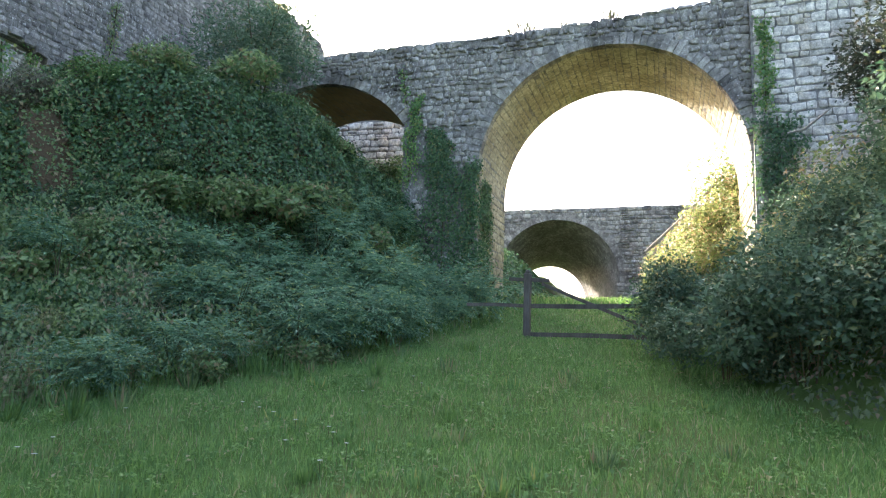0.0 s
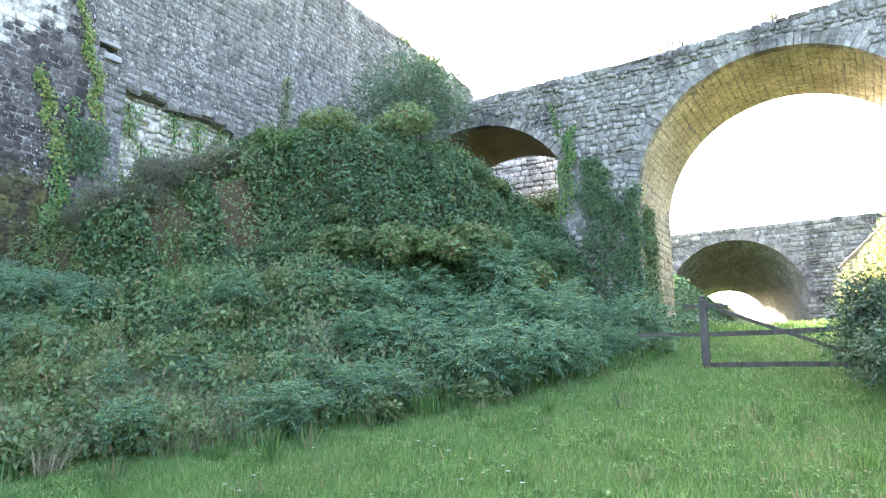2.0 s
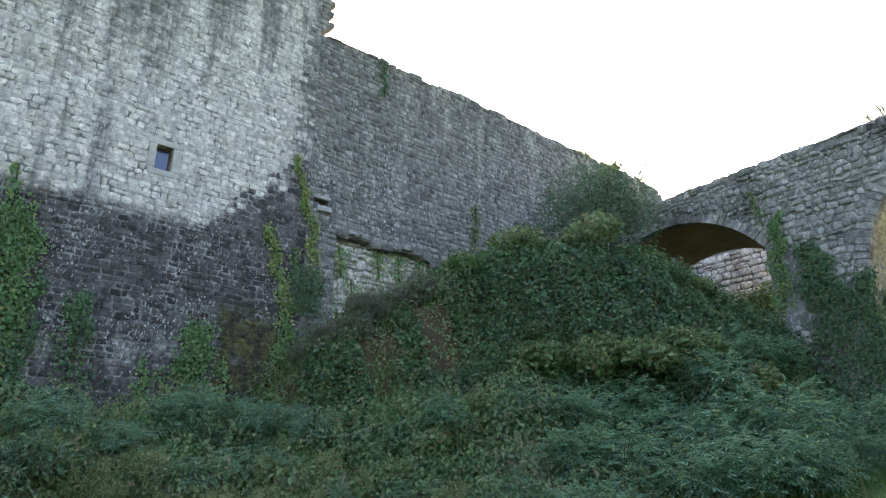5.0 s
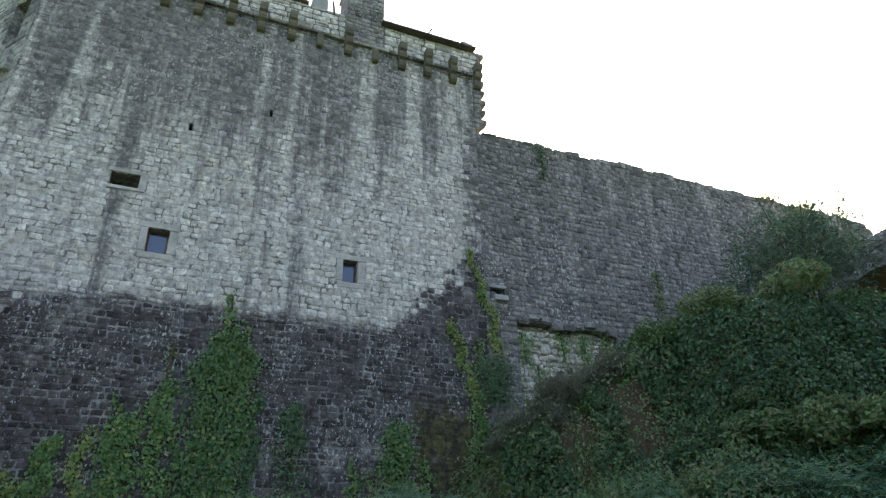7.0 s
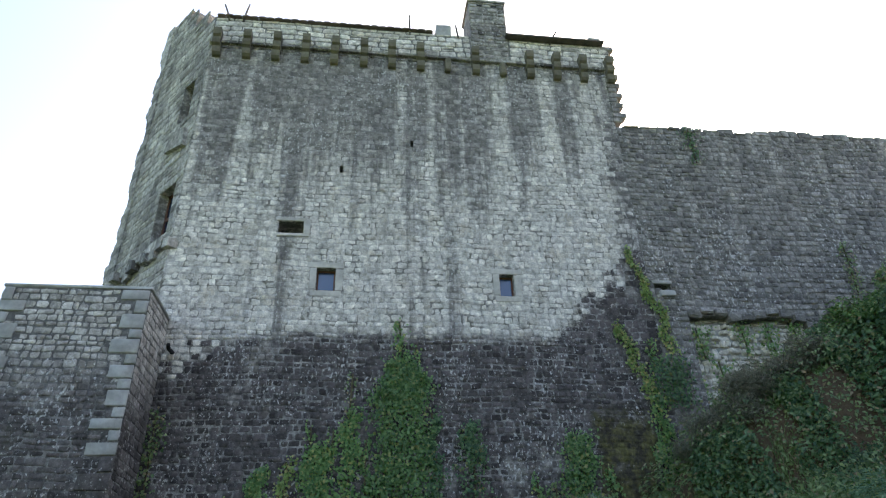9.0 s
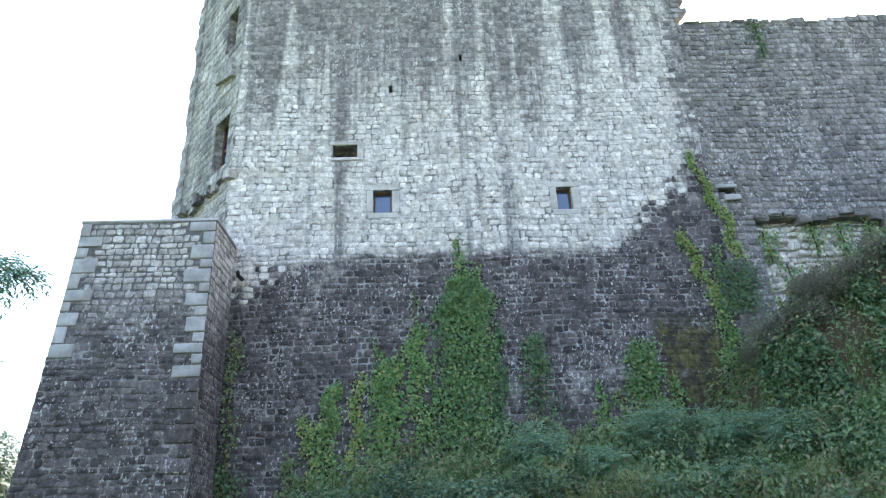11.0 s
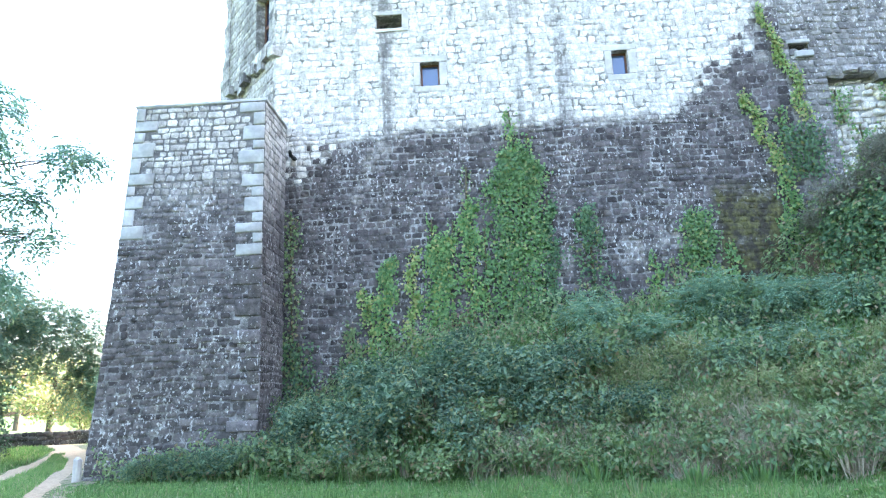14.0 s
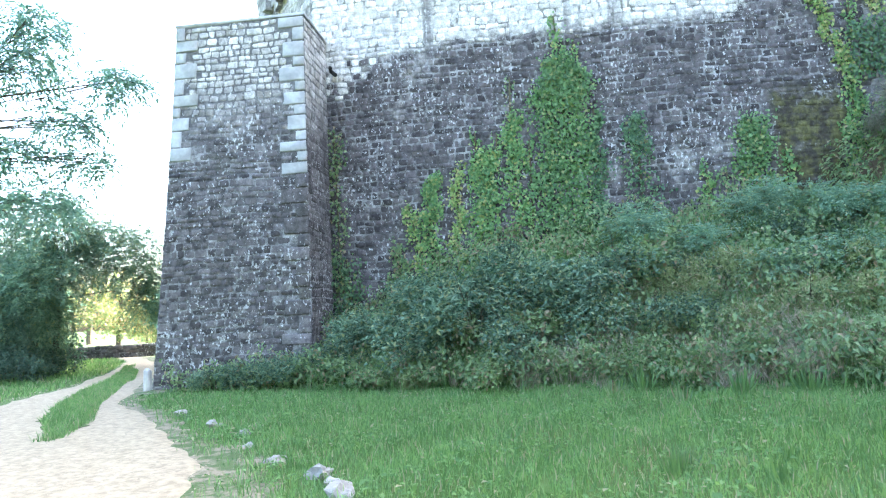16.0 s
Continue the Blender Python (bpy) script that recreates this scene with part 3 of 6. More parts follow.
tagged(ribbon("grass_strip", [a for a, b in STRIP], [b for a, b in STRIP], 0.042, M_GROUND, 60, 0.06), "grass strip between the wheel tracks", "ground", kind="structure")

# ---- castle tower ----


def on_wall(s, z, o):
    return s, -o + 0 * s, z


def on_parapet(s, z, o):
    return s, -o - 0.04 + 0 * s, z


FL = math.hypot(2.9, 3.5)


def on_flank(s, z, o):
    return -5.7 - 2.9 * s / FL - 3.5 / FL * o, 3.5 * s / FL - 2.9 / FL * o, z


tower = thing("castle_tower", "tall limestone castle tower, pale above and dark below, streaked by rain", "castle")
WIN = [(-1.31, -0.75, 10.60, 11.36), (4.32, 4.78, 10.58, 11.34)]
SLIT = [(-2.59, -1.82, 12.55, 12.99), (-0.81, -0.70, 14.98, 15.26), (1.56, 1.66, 16.22, 16.50)]
holes = WIN + SLIT


def in_holes(s, z):
    return any(a < s < b and c < z < d for a, b, c, d in holes)


sb = [-5.7, 9.2] + [q for h in holes for q in h[:2]]
zb = [-0.8, 20.5] + [q for h in holes for q in h[2:]]
tower_face = cell_wall("wall", sb, zb, in_holes, 1.4, on_wall, M_TOWER_J, tower)
cell_wall("parapet", [-5.7, 9.45], [20.62, 21.85], lambda s, z: False, 0.6, on_parapet, M_TOWER_J, tower)
FWIN = [(0.7, 1.5, 17.5, 19.3), (0.5, 1.6, 12.65, 14.65)]


def flank_top(s):
    return 22.0 if s < 0.9 else 22.9 if s < 1.9 else 23.8 if s < 2.6 else 24.5


cell_wall("flank_wall", [0.05, 0.9, 1.9, 2.6, FL] + [q for h in FWIN for q in h[:2]], [-0.5, 22.0, 22.9, 23.8, 24.5] + [q for h in FWIN for q in h[2:]],
          lambda s, z: z > flank_top(s) or any(a < s < b and c < z < d for a, b, c, d in FWIN), 0.9, on_flank, M_TOWER_J, tower)
# unseen rear walls, added this deep to keep the sun off the verge
body = Solid()
body.box(8.2, 9.4, 1.45, 26, 0, 21.6)
body.box(-8.4, 9.4, 26, 27.2, 0, 21.4)
body.box(-8.5, -7.6, 4.4, 26, 0, 21.0)
part("rear_wall", body.mesh("rear_wall", M_TOWER_J), tower)
roof = Solid()
roof.grow([(-5.3, 0.3, 21.6), (9.2, 0.3, 21.6), (9.2, 26.6, 21.6), (-8, 26.6, 21.6), (-1, 13, 23.0), (5, 13, 23.0)],
          [(0, 1, 5, 4), (1, 2, 5), (2, 3, 4, 5), (3, 0, 4), (0, 3, 2, 1)])
part("roof", roof.mesh("roof", M_TILE), tower)

# windows: frame, panes and dressed surround
for k, (a, b, c, d) in enumerate(WIN):
    win = part("window", None, tower, "small square window with brown timber frame")
    fr = Solid()
    for q in ((a, a + 0.05, c, d), (b - 0.05, b, c, d), (a + 0.05, b - 0.05, c, c + 0.05), (a + 0.05, b - 0.05, d - 0.06, d)):
        fr.box(q[0], q[1], 0.20, 0.28, q[2], q[3])
    part("frame", fr.mesh("frame", M_FRAME), win)
    pn = Solid()
    pn.box(a + 0.05, b - 0.05, 0.235, 0.245, c + 0.05, d - 0.06)
    part("pane", pn.mesh("pane", M_GLASS), win)
    for q in ((a - 0.22, a, c + 0.02, d), (b, b + 0.24, c, d - 0.03), (a - 0.30, b + 0.26, d, d + 0.20), (a - 0.18, b + 0.2, c - 0.2, c)):
        so = Solid()
        so.box(q[0] + 0.012, q[1] - 0.012, -0.014, 0.3, q[2] + 0.008, q[3] - 0.008, 0.006, 0.015)
        part("surround_stone", so.mesh("surround_stone", M_DRESSED), win)
# a black sheet behind each slit stands for the shade inside
for a, b, c, d in SLIT:
    so = Solid()
    so.box(a - 0.1, b + 0.1, 1.0, 1.1, c - 0.1, d + 0.1)
    part("slit_shadow", so.mesh("slit_shadow", M_BLACK), tower)
    if b - a > 0.3:
        for q in ((b, b + 0.22, c - 0.03, d + 0.06), (a - 0.1, b + 0.1, d, d + 0.13), (a - 0.05, b + 0.2, c - 0.12, c)):
            st = Solid()
            st.box(q[0] + 0.01, q[1] - 0.01, -0.034, 0.3, q[2] + 0.006, q[3] - 0.006, 0.005, 0.012)
            part("lintel", st.mesh("lintel", M_DRESSED), tower)
for a, b, c, d in FWIN:
    win = part("window", None, tower, "tall mullioned window, brown timber, seen aslant")
    for nm, mat, quads, o in (("frame", M_FRAME, [(a, a + 0.08, c, d), (b - 0.08, b, c, d), ((a + b) / 2 - 0.05, (a + b) / 2 + 0.05, c, d),
                                                  (a, b, c, c + 0.08), (a, b, d - 0.08, d), (a, b, (c + d) / 2 - 0.05, (c + d) / 2 + 0.05)], -0.3),
                              ("pane", M_GLASS, [(a, b, c, d)], -0.36)):
        so = Solid()
        for s0, s1, z0, z1 in quads:
            vs = [on_flank(s, z, q) for q in (o, o - 0.04) for s, z in ((s0, z0), (s1, z0), (s1, z1), (s0, z1))]
            so.grow(vs, [(0, 1, 2, 3), (7, 6, 5, 4), (0, 4, 5, 1), (1, 5, 6, 2), (2, 6, 7, 3), (3, 7, 4, 0)])
        part(nm, so.mesh(nm, mat), win)
    if c > 16:
        sl = Solid()
        vs = [on_flank(s, z, q) for q in (0.16, -0.3) for s, z in ((0.35, 15.95), (1.75, 16.35), (1.45, 17.05), (0.45, 16.75))]
        sl.grow(vs, [(0, 1, 2, 3), (7, 6, 5, 4), (0, 4, 5, 1), (1, 5, 6, 2), (2, 6, 7, 3), (3, 7, 4, 0)])
        part("broken_sill", sl.mesh("broken_sill", M_FLANK), win)
for k in range(9):
    s0, s1, z0, q = -0.15 + k * 0.42, 0.25 + k * 0.42, 11.85 + 0.14 * math.sin(k * 1.9), 0.12 + RNG.uniform(0, 0.2)
    sl = Solid()
    vs = [on_flank(s, z, o) for o in (q, -0.3) for s, z in ((s0, z0), (s1, z0 + RNG.uniform(-0.08, 0.08)), (s1 - 0.03, z0 + 0.3 + RNG.uniform(0, 0.15)), (s0 + 0.02, z0 + 0.32))]
    sl.grow(vs, [(0, 1, 2, 3), (7, 6, 5, 4), (0, 4, 5, 1), (1, 5, 6, 2), (2, 6, 7, 3), (3, 7, 4, 0)])
    part("ledge_stone", sl.mesh("ledge_stone", M_CURTAIN), tower)

# string course, corbels, chimneys, roof edge
for k in range(20):
    x0 = -5.75 + k * 0.76
    so = Solid()
    so.box(x0, x0 + 0.755, -0.13, 0.2, 20.50, 20.62, 0.010, 0.02)
    part("string_course", so.mesh("string_course", M_BRIDGE), tower)
for k in range(15):
    x = -5.45 + k * 1.055
    so = Solid()
    for (z0, z1, out) in ((20.56, 20.98, 0.40), (20.20, 20.55, 0.34), (19.84, 20.19, 0.24)):
        pts = [(-0.0, z0), (-out * 0.55, z0 + 0.02), (-out * 0.9, z0 + (z1 - z0) * 0.3), (-out, z0 + (z1 - z0) * 0.65), (-out, z1), (0.15, z1), (0.15, z0)]
        j = RNG.uniform(-0.02, 0.02)
        vs = [(x + sx * 0.14 + j, y, z) for sx in (-1, 1) for y, z in pts]
        m = len(pts)
        so.grow(vs, [tuple(range(m)), tuple(range(2 * m - 1, m - 1, -1))] + [(i, m + i, m + (i + 1) % m, (i + 1) % m) for i in range(m)])
    if k not in (8, 10):
        part("corbel", so.mesh("corbel", M_CORBEL), tower)
    else:
        ss = Solid()
        ss.box(x - 0.13, x + 0.13, -0.2, 0.1, 19.85, 20.46, 0.02, 0.05)
        part("corbel", ss.mesh("corbel", M_CORBEL), tower)
chim = part("chimney", None, tower, "square dark stone chimney with two vent slots")
so = Solid()
so.box(3.95, 5.42, -0.046, 1.3, 20.7, 23.95)
part("shaft", so.mesh("shaft", M_BRIDGE_J), chim)
so = Solid()
so.box(3.88, 5.48, -0.12, 1.38, 23.90, 24.02, 0.01, 0.02)
part("cap", so.mesh("cap", M_BRIDGE), chim)
stone_wall("chimney_masonry", courses(3.95, 5.42, 20.7, 23.9, (0.16, 0.26), (0.2, 0.45), [(4.28, 4.5, 23.66, 23.76), (4.86, 5.1, 23.66, 23.76)]),
           lambda s, z, o: (s, -o - 0.05 + 0 * s, z), M_BRIDGE, chim)
# no real slots: flush black blocks paint the shade of the vents
for a, b in ((4.28, 4.5), (4.86, 5.1)):
    so = Solid()
    so.box(a, b, -0.055, 0.05, 23.66, 23.76)
    part("vent", so.mesh("vent", M_BLACK), chim)
so = Solid()
so.box(2.62, 3.2, 0.05, 0.7, 21.8, 22.55, 0.02, 0.04)
part("stone_block", so.mesh("stone_block", M_QUOIN), tower)
so = Solid()
so.box(8.75, 9.25, -0.1, 0.5, 21.85, 22.3, 0.02, 0.04)
part("stone_block", so.mesh("stone_block", M_QUOIN), tower)
so = Solid()
so.box(5.45, 8.8, 0.0, 0.18, 21.9, 22.22, 0.01)
so.box(5.3, 9.3, -0.32, 0.1, 21.85, 21.92, 0.01)
part("roof_beam", so.mesh("roof_beam", M_WOOD), tower)
for k in range(27):
    x = -5.5 + k * 0.3
    so = Solid()
    arc = [(0.15 * math.cos(q), 0.065 * math.sin(q)) for q in np.linspace(0, math.pi, 6)]
    vs = [(x + dx, y, 21.87 + dz + 0.02 * (k % 2)) for y in (-0.18, 0.3) for dx, dz in arc]
    so.grow(vs, [(i, i + 1, 7 + i, 6 + i) for i in range(5)] + [tuple(range(5, -1, -1)), tuple(range(6, 12)), (0, 6, 11, 5)])
    part("roof_tile", so.mesh("roof_tile", M_TILE), tower)
for x, z, dx in ((-5.2, 22.5, -0.25), (-4.7, 22.6, 0.15), (1.55, 22.7, 0.0), (3.45, 22.35, -0.1), (7.1, 22.45, 0.35)):
    so = Solid()
    so.tube([(x, -0.05, 21.7), (x + dx * 0.4, -0.08, (z + 21.7) / 2), (x + dx, -0.12, z)], [0.045, 0.04, 0.03], 6)
    part("broken_rafter", so.mesh("broken_rafter", M_WOOD), tower)
for k in range(16):
    z = 17.9 + k * 0.25
    out = 0.26 if k % 2 else 0.05
    so = Solid()
    so.box(9.15, 9.45 + out + RNG.uniform(-0.04, 0.04), -0.06, 0.35, z + 0.01, z + 0.24, 0.02, 0.035)
    part("toothing_stone", so.mesh("toothing_stone", M_CURTAIN), tower)
for k in range(57):
    z = 10.4 + k * 0.25
    q = FL + 0.25 * math.sin(k * 0.7) * math.sin(k * 0.23) + RNG.uniform(-0.06, 0.14) + (0.35 if 6 < k < 11 else 0)
    so = Solid()
    vs = [on_flank(s, zz, o) for o in (0.05, -0.5) for s, zz in ((FL - 0.5, z), (q, z + 0.01), (q - 0.03, z + 0.24), (FL - 0.5, z + 0.245))]
    so.grow(vs, [(0, 1, 2, 3), (7, 6, 5, 4), (0, 4, 5, 1), (1, 5, 6, 2), (2, 6, 7, 3), (3, 7, 4, 0)])
    part("edge_stone", so.mesh("edge_stone", M_FLANK), tower)

cut = [(a - 0.22, b + 0.24, c - 0.2, d + 0.2) for a, b, c, d in WIN] + [(a - 0.02, b + 0.2, c - 0.1, d + 0.1) for a, b, c, d in SLIT[:1]] + SLIT[1:]
near_stones = lambda s, z: -4.8 < s < 3.5 and 6.6 < z < 9.2
stone_wall("lower_masonry", courses(-5.68, 9.2, 0.3, 9.25, (0.15, 0.22), (0.15, 0.33)), on_wall, M_TOWER, tower, near_stones, M_TOWER_1, proud=(0.003, 0.018), gap=0.027, jit=0.028, bevel=0.08, cut=(0.04, 0.28))
stone_wall("upper_masonry", courses(-5.68, 9.2, 9.25, 20.46, (0.14, 0.25), (0.15, 0.36), cut), on_wall, M_TOWER, tower_face, lambda s, z: z < 11.6, M_TOWER_1, proud=(0.001, 0.009), gap=0.010, jit=0.036, bevel=0.08, cut=(0.05, 0.34))
stone_wall("parapet_masonry", courses(-5.7, 9.45, 20.66, 21.84, (0.24, 0.34), (0.3, 0.7), [(3.9, 5.45, 20, 22)]), on_parapet, M_ABUT, tower, proud=(0.012, 0.03))
stone_wall("flank_masonry", courses(0.08, FL - 0.3, 9.0, 24.5, (0.25, 0.38), (0.35, 0.8), FWIN, lambda s, z: z < flank_top(s)), on_flank, M_FLANK, tower, proud=(0.008, 0.03))

# ---- curtain wall ----
curtain = thing("curtain_wall", "long dark grey rubble curtain wall with pale patches", "castle wall")
CSLIT = (9.38, 9.93, 10.92, 11.18)
NICHE = (10.3, 14.3, 5.0, 10.1)
choles = [CSLIT, NICHE]
cell_wall("wall", [9.2, 30.8, *CSLIT[:2], *NICHE[:2]], [-0.8, 17.7, *CSLIT[2:], *NICHE[2:]],
          lambda s, z: any(a < s < b and c < z < d for a, b, c, d in choles), 1.5, on_wall, M_CURTAIN_J, curtain)
so = Solid()
so.box(9.3, 10.0, 0.7, 0.8, 10.85, 11.25)
part("slit_shadow", so.mesh("slit_shadow", M_BLACK), curtain)
for q in ((9.30, 9.98, 11.18, 11.30, -0.06), (9.50, 10.02, 10.72, 10.91, -0.1)):
    so = Solid()
    so.box(q[0], q[1], q[4], 0.3, q[2], q[3], 0.012, 0.02)
    part("slit_stone", so.mesh("slit_stone", M_QUOIN), curtain)
so = Solid()
so.box(10.2, 14.4, 0.30, 0.36, 4.9, 10.15)
part("niche_back", so.mesh("niche_back", M_QUOIN), curtain)
stone_wall("niche_masonry", courses(10.3, 14.3, 5.0, 10.0, (0.13, 0.28), (0.15, 0.42)), lambda s, z, o: (s, 0.30 - o + 0 * s, z), M_ABUT, curtain, proud=(0.02, 0.16), jit=0.05)
for k in range(9):
    x = 10.3 + k * 0.44
    so = Solid()
    so.box(x, x + 0.43, -0.10 - RNG.uniform(0, 0.06), 0.28, 10.02 + 0.12 * math.sin(k * 1.3), 10.28 + 0.1 * math.sin(k * 1.3), 0.03, 0.05)
    part("overhang_stone", so.mesh("overhang_stone", M_CURTAIN), curtain)
stone_wall("wall_masonry", courses(9.2, 30.78, 1.0, 17.75, (0.15, 0.24), (0.15, 0.34), [CSLIT, NICHE]), on_wall, M_CURTAIN, curtain, lambda s, z: 9.2 < s < 15.5 and z > 10.3, M_CURTAIN, proud=(0.006, 0.036), gap=0.024, jit=0.036)
x = 9.5
while x < 30.3:
    w = RNG.uniform(0.3, 0.7)
    so = Solid()
    so.box(x, x + w - 0.015, -0.05, 0.6, 17.68, 17.78 + RNG.uniform(0, 0.16) + (0.12 if x > 14.6 else 0), 0.03, 0.04)
    part("coping_stone", so.mesh("coping_stone", M_CURTAIN), curtain)
    x += w

# ---- buttress ----
butt = thing("buttress", "battered square stone buttress, pale new stone at the top", "buttress")
BP = 1.9


def lean(z):
    return np.clip((9.6 - z) / 9.6, 0, 1)


def on_butt(s, z, o):
    k = lean(z)
    left = -8.82 - 0.72 * k ** 1.2
    return left + (s + 8.82) / (8.82 - 5.32) * (-5.32 - left), -(BP + 0.10 * k) - o, z


def on_butt_side(s, z, o):
    return -5.32 + o + 0 * s, -BP - 0.10 * lean(z) + s, z


def on_butt_left(s, z, o):
    return -8.82 - 0.72 * lean(z) ** 1.2 - o, -BP - 0.10 * lean(z) + s, z


zs = list(np.linspace(-0.6, 9.5, 12))
cell_wall("core", [-8.82, -5.32], zs, lambda s, z: False, 1.85, on_butt, M_BUTT_J, butt)
so = Solid()
so.box(-8.86, -5.28, -BP - 0.03, 0.0, 9.505, 9.60, 0.012, 0.025)
part("cap_slab", so.mesh("cap_slab", M_QUOIN), butt)
quoins = []
for side in (0, 1):
    z = 9.5
    k = side
    while z > (6.0 if side == 0 else 0.6):
        h = RNG.uniform(0.26, 0.46)
        w = RNG.uniform(0.45, 0.7) if k % 2 else RNG.uniform(0.22, 0.32)
        quoins.append((-8.82, -8.82 + w, z - h, z) if side == 0 else (-5.32 - w, -5.32, z - h, z))
        z -= h
        k += 1


def free(s, z):
    return not any(a - 0.03 < s < b + 0.03 and c < z < d for a, b, c, d in quoins)


stone_wall("front_masonry", courses(-8.82, -5.32, 0.0, 9.5, (0.13, 0.22), (0.14, 0.32), keep=free), on_butt, M_BUTT, butt,
           lambda s, z: z > 6.7, M_BUTT, proud=(0.003, 0.020), gap=0.024, jit=0.028, bevel=0.09, cut=(0.04, 0.30))
for q in quoins:
    v, f = stone_arrays([q], on_butt, (0.035, 0.05), 0.014, 0.008, False, 0.06, (0.02, 0.08))
    high_up = q[2] > 5.2
    part("quoin", from_arrays("quoin", v, f, M_QUOIN if high_up else M_BUTT), butt)
stone_wall("side_masonry", courses(0.0, BP, 0.0, 9.5, (0.15, 0.26), (0.2, 0.5)), on_butt_side, M_BUTT, butt, proud=(0.003, 0.020), gap=0.022, cut=(0.04, 0.26))
stone_wall("rear_side_masonry", courses(0.0, BP, 0.0, 9.5, (0.17, 0.3), (0.25, 0.6)), on_butt_left, M_BUTT, butt)
so = Solid()
so.tube([(-5.05, 0.0, 8.55), (-5.05, -0.45, 8.5), (-5.03, -0.6, 8.56)], [0.06, 0.055, 0.05], 8)
part("drain_spout", so.mesh("drain_spout", M_BLACK), butt)

# ---- bridge over the moat ----
bridge = thing("stone_bridge", "old grey stone bridge with one large and one small round arch", "bridge")
BX, BW = 22.0, 4.3
SMALL, RISE = 3.72, 9.82  # half span and springing height of the small arch


def on_bridge(p, z, o):
    return BX - o + 0 * p, -p, z


ARCHES = [(16.05, 7.63, 4.47), (5.0, 7.2, 4.55)]


def under(p):
    """The underside of the bridge above p, or the ground."""
    for c, zc, r in ARCHES:
        lim = r if c > 10 else SMALL
        if abs(p - c) < lim:
            return zc + math.sqrt(max(r * r - (p - c) ** 2, 0))
    return -0.5


def deck(p):
    return float(np.interp(p, [-1, 6, 12, 17, 20.6, 30], [12.85, 12.9, 12.85, 13.0, 13.25, 13.3]))


ps = sorted(set([-1.0, 30.0] + [round(c + q * (r if c > 10 else SMALL), 4) for c, zc, r in ARCHES for q in np.sin(np.linspace(-math.pi / 2, math.pi / 2, 41))] + list(np.arange(0, 30, 0.7))))
so = Solid()
for a, b in zip(ps[:-1], ps[1:]):
    mid = (a + b) / 2
    inside = under(mid) > 0
    za, zb2 = (max(under(a), 7.63 if mid > 10 else RISE), max(under(b), 7.63 if mid > 10 else RISE)) if inside else (-0.5, -0.5)
    ta, tb = deck(a), deck(b)
    quad = [(a, za), (b, zb2), (b, tb), (a, ta)]
    vs = [(BX + d, -p, z) for d in (0, BW) for p, z in quad]
    so.grow(vs, [(0, 1, 2, 3), (7, 6, 5, 4), (0, 4, 5, 1), (2, 6, 7, 3)])
for c, zc, r in ARCHES:
    for sg in (-1, 1):
        p = c + sg * (r if c > 10 else SMALL)
        zt = 7.63 if c > 10 else RISE
        so.grow([(BX, -p, -0.5), (BX + BW, -p, -0.5), (BX + BW, -p, zt), (BX, -p, zt)], [(0, 1, 2, 3)])
part("core", so.mesh("core", M_BRIDGE_J, True), bridge)


def clear_of_arch(p, z):
    for c, zc, r in ARCHES:
        if math.hypot(p - c, z - zc) < r + 0.34 and z > zc - 0.2:
            return False
        if abs(p - c) < (r if c > 10 else SMALL) and z <= zc:
            return False
    return z < deck(p) - 0.12


stone_wall("face_masonry", courses(0, 20.6, 1.5, 13.3, (0.15, 0.30), (0.15, 0.34), keep=clear_of_arch), on_bridge, M_BRIDGE, bridge,
           lambda p, z: 8.8 < p < 12.6 and z > 8.2, M_BRIDGE, proud=(0.012, 0.085), jit=0.06, gap=0.026)
stone_wall("abutment_masonry", courses(20.6, 30, 2, 16.0, (0.17, 0.36), (0.2, 0.55)), lambda s, z, o: (BX - 0.25 - o + 0 * s, -s, z), M_ABUT, bridge, proud=(0.008, 0.05), gap=0.02, jit=0.04, cut=(0.02, 0.22))
so = Solid()
so.box(BX - 0.25, BX + 4.2, -30, -20.55, -0.5, 16.1)
part("abutment", so.mesh("abutment", M_BRIDGE_J), bridge, "pale block masonry abutment")


def voussoirs(c, zc, r, a0, a1, n, x0, depth_in, thick, material, parent, name="voussoir", jig=0.05):
    for k in range(n):
        t0, t1 = a0 + (a1 - a0) * k / n, a0 + (a1 - a0) * (k + 1) / n
        e = RNG.uniform(0.006, 0.02) / r
        q = thick * RNG.uniform(0.75, 1.35)
        out = RNG.uniform(0.02, 0.02 + jig)
        vs = []
        for x in (x0 - out, x0 + depth_in):
            for t, rr in ((t0 + e, r - 0.02), (t1 - e, r - 0.02), (t1 - e, r + q), (t0 + e, r + q)):
                vs.append((x, -(c + rr * math.cos(t)), zc + rr * math.sin(t)))
        s2 = Solid()
        s2.grow(vs, [(0, 1, 2, 3), (7, 6, 5, 4), (0, 4, 5, 1), (1, 5, 6, 2), (2, 6, 7, 3), (3, 7, 4, 0)])
        part(name, s2.mesh(name, material), parent)


voussoirs(16.05, 7.63, 4.47, 0.0, math.pi, 62, BX, 0.3, 0.36, M_BRIDGE, bridge)
half = math.acos(SMALL / 4.55)
voussoirs(5.0, 7.2, 4.55, half, math.pi - half, 38, BX, 0.3, 0.34, M_BRIDGE, bridge)
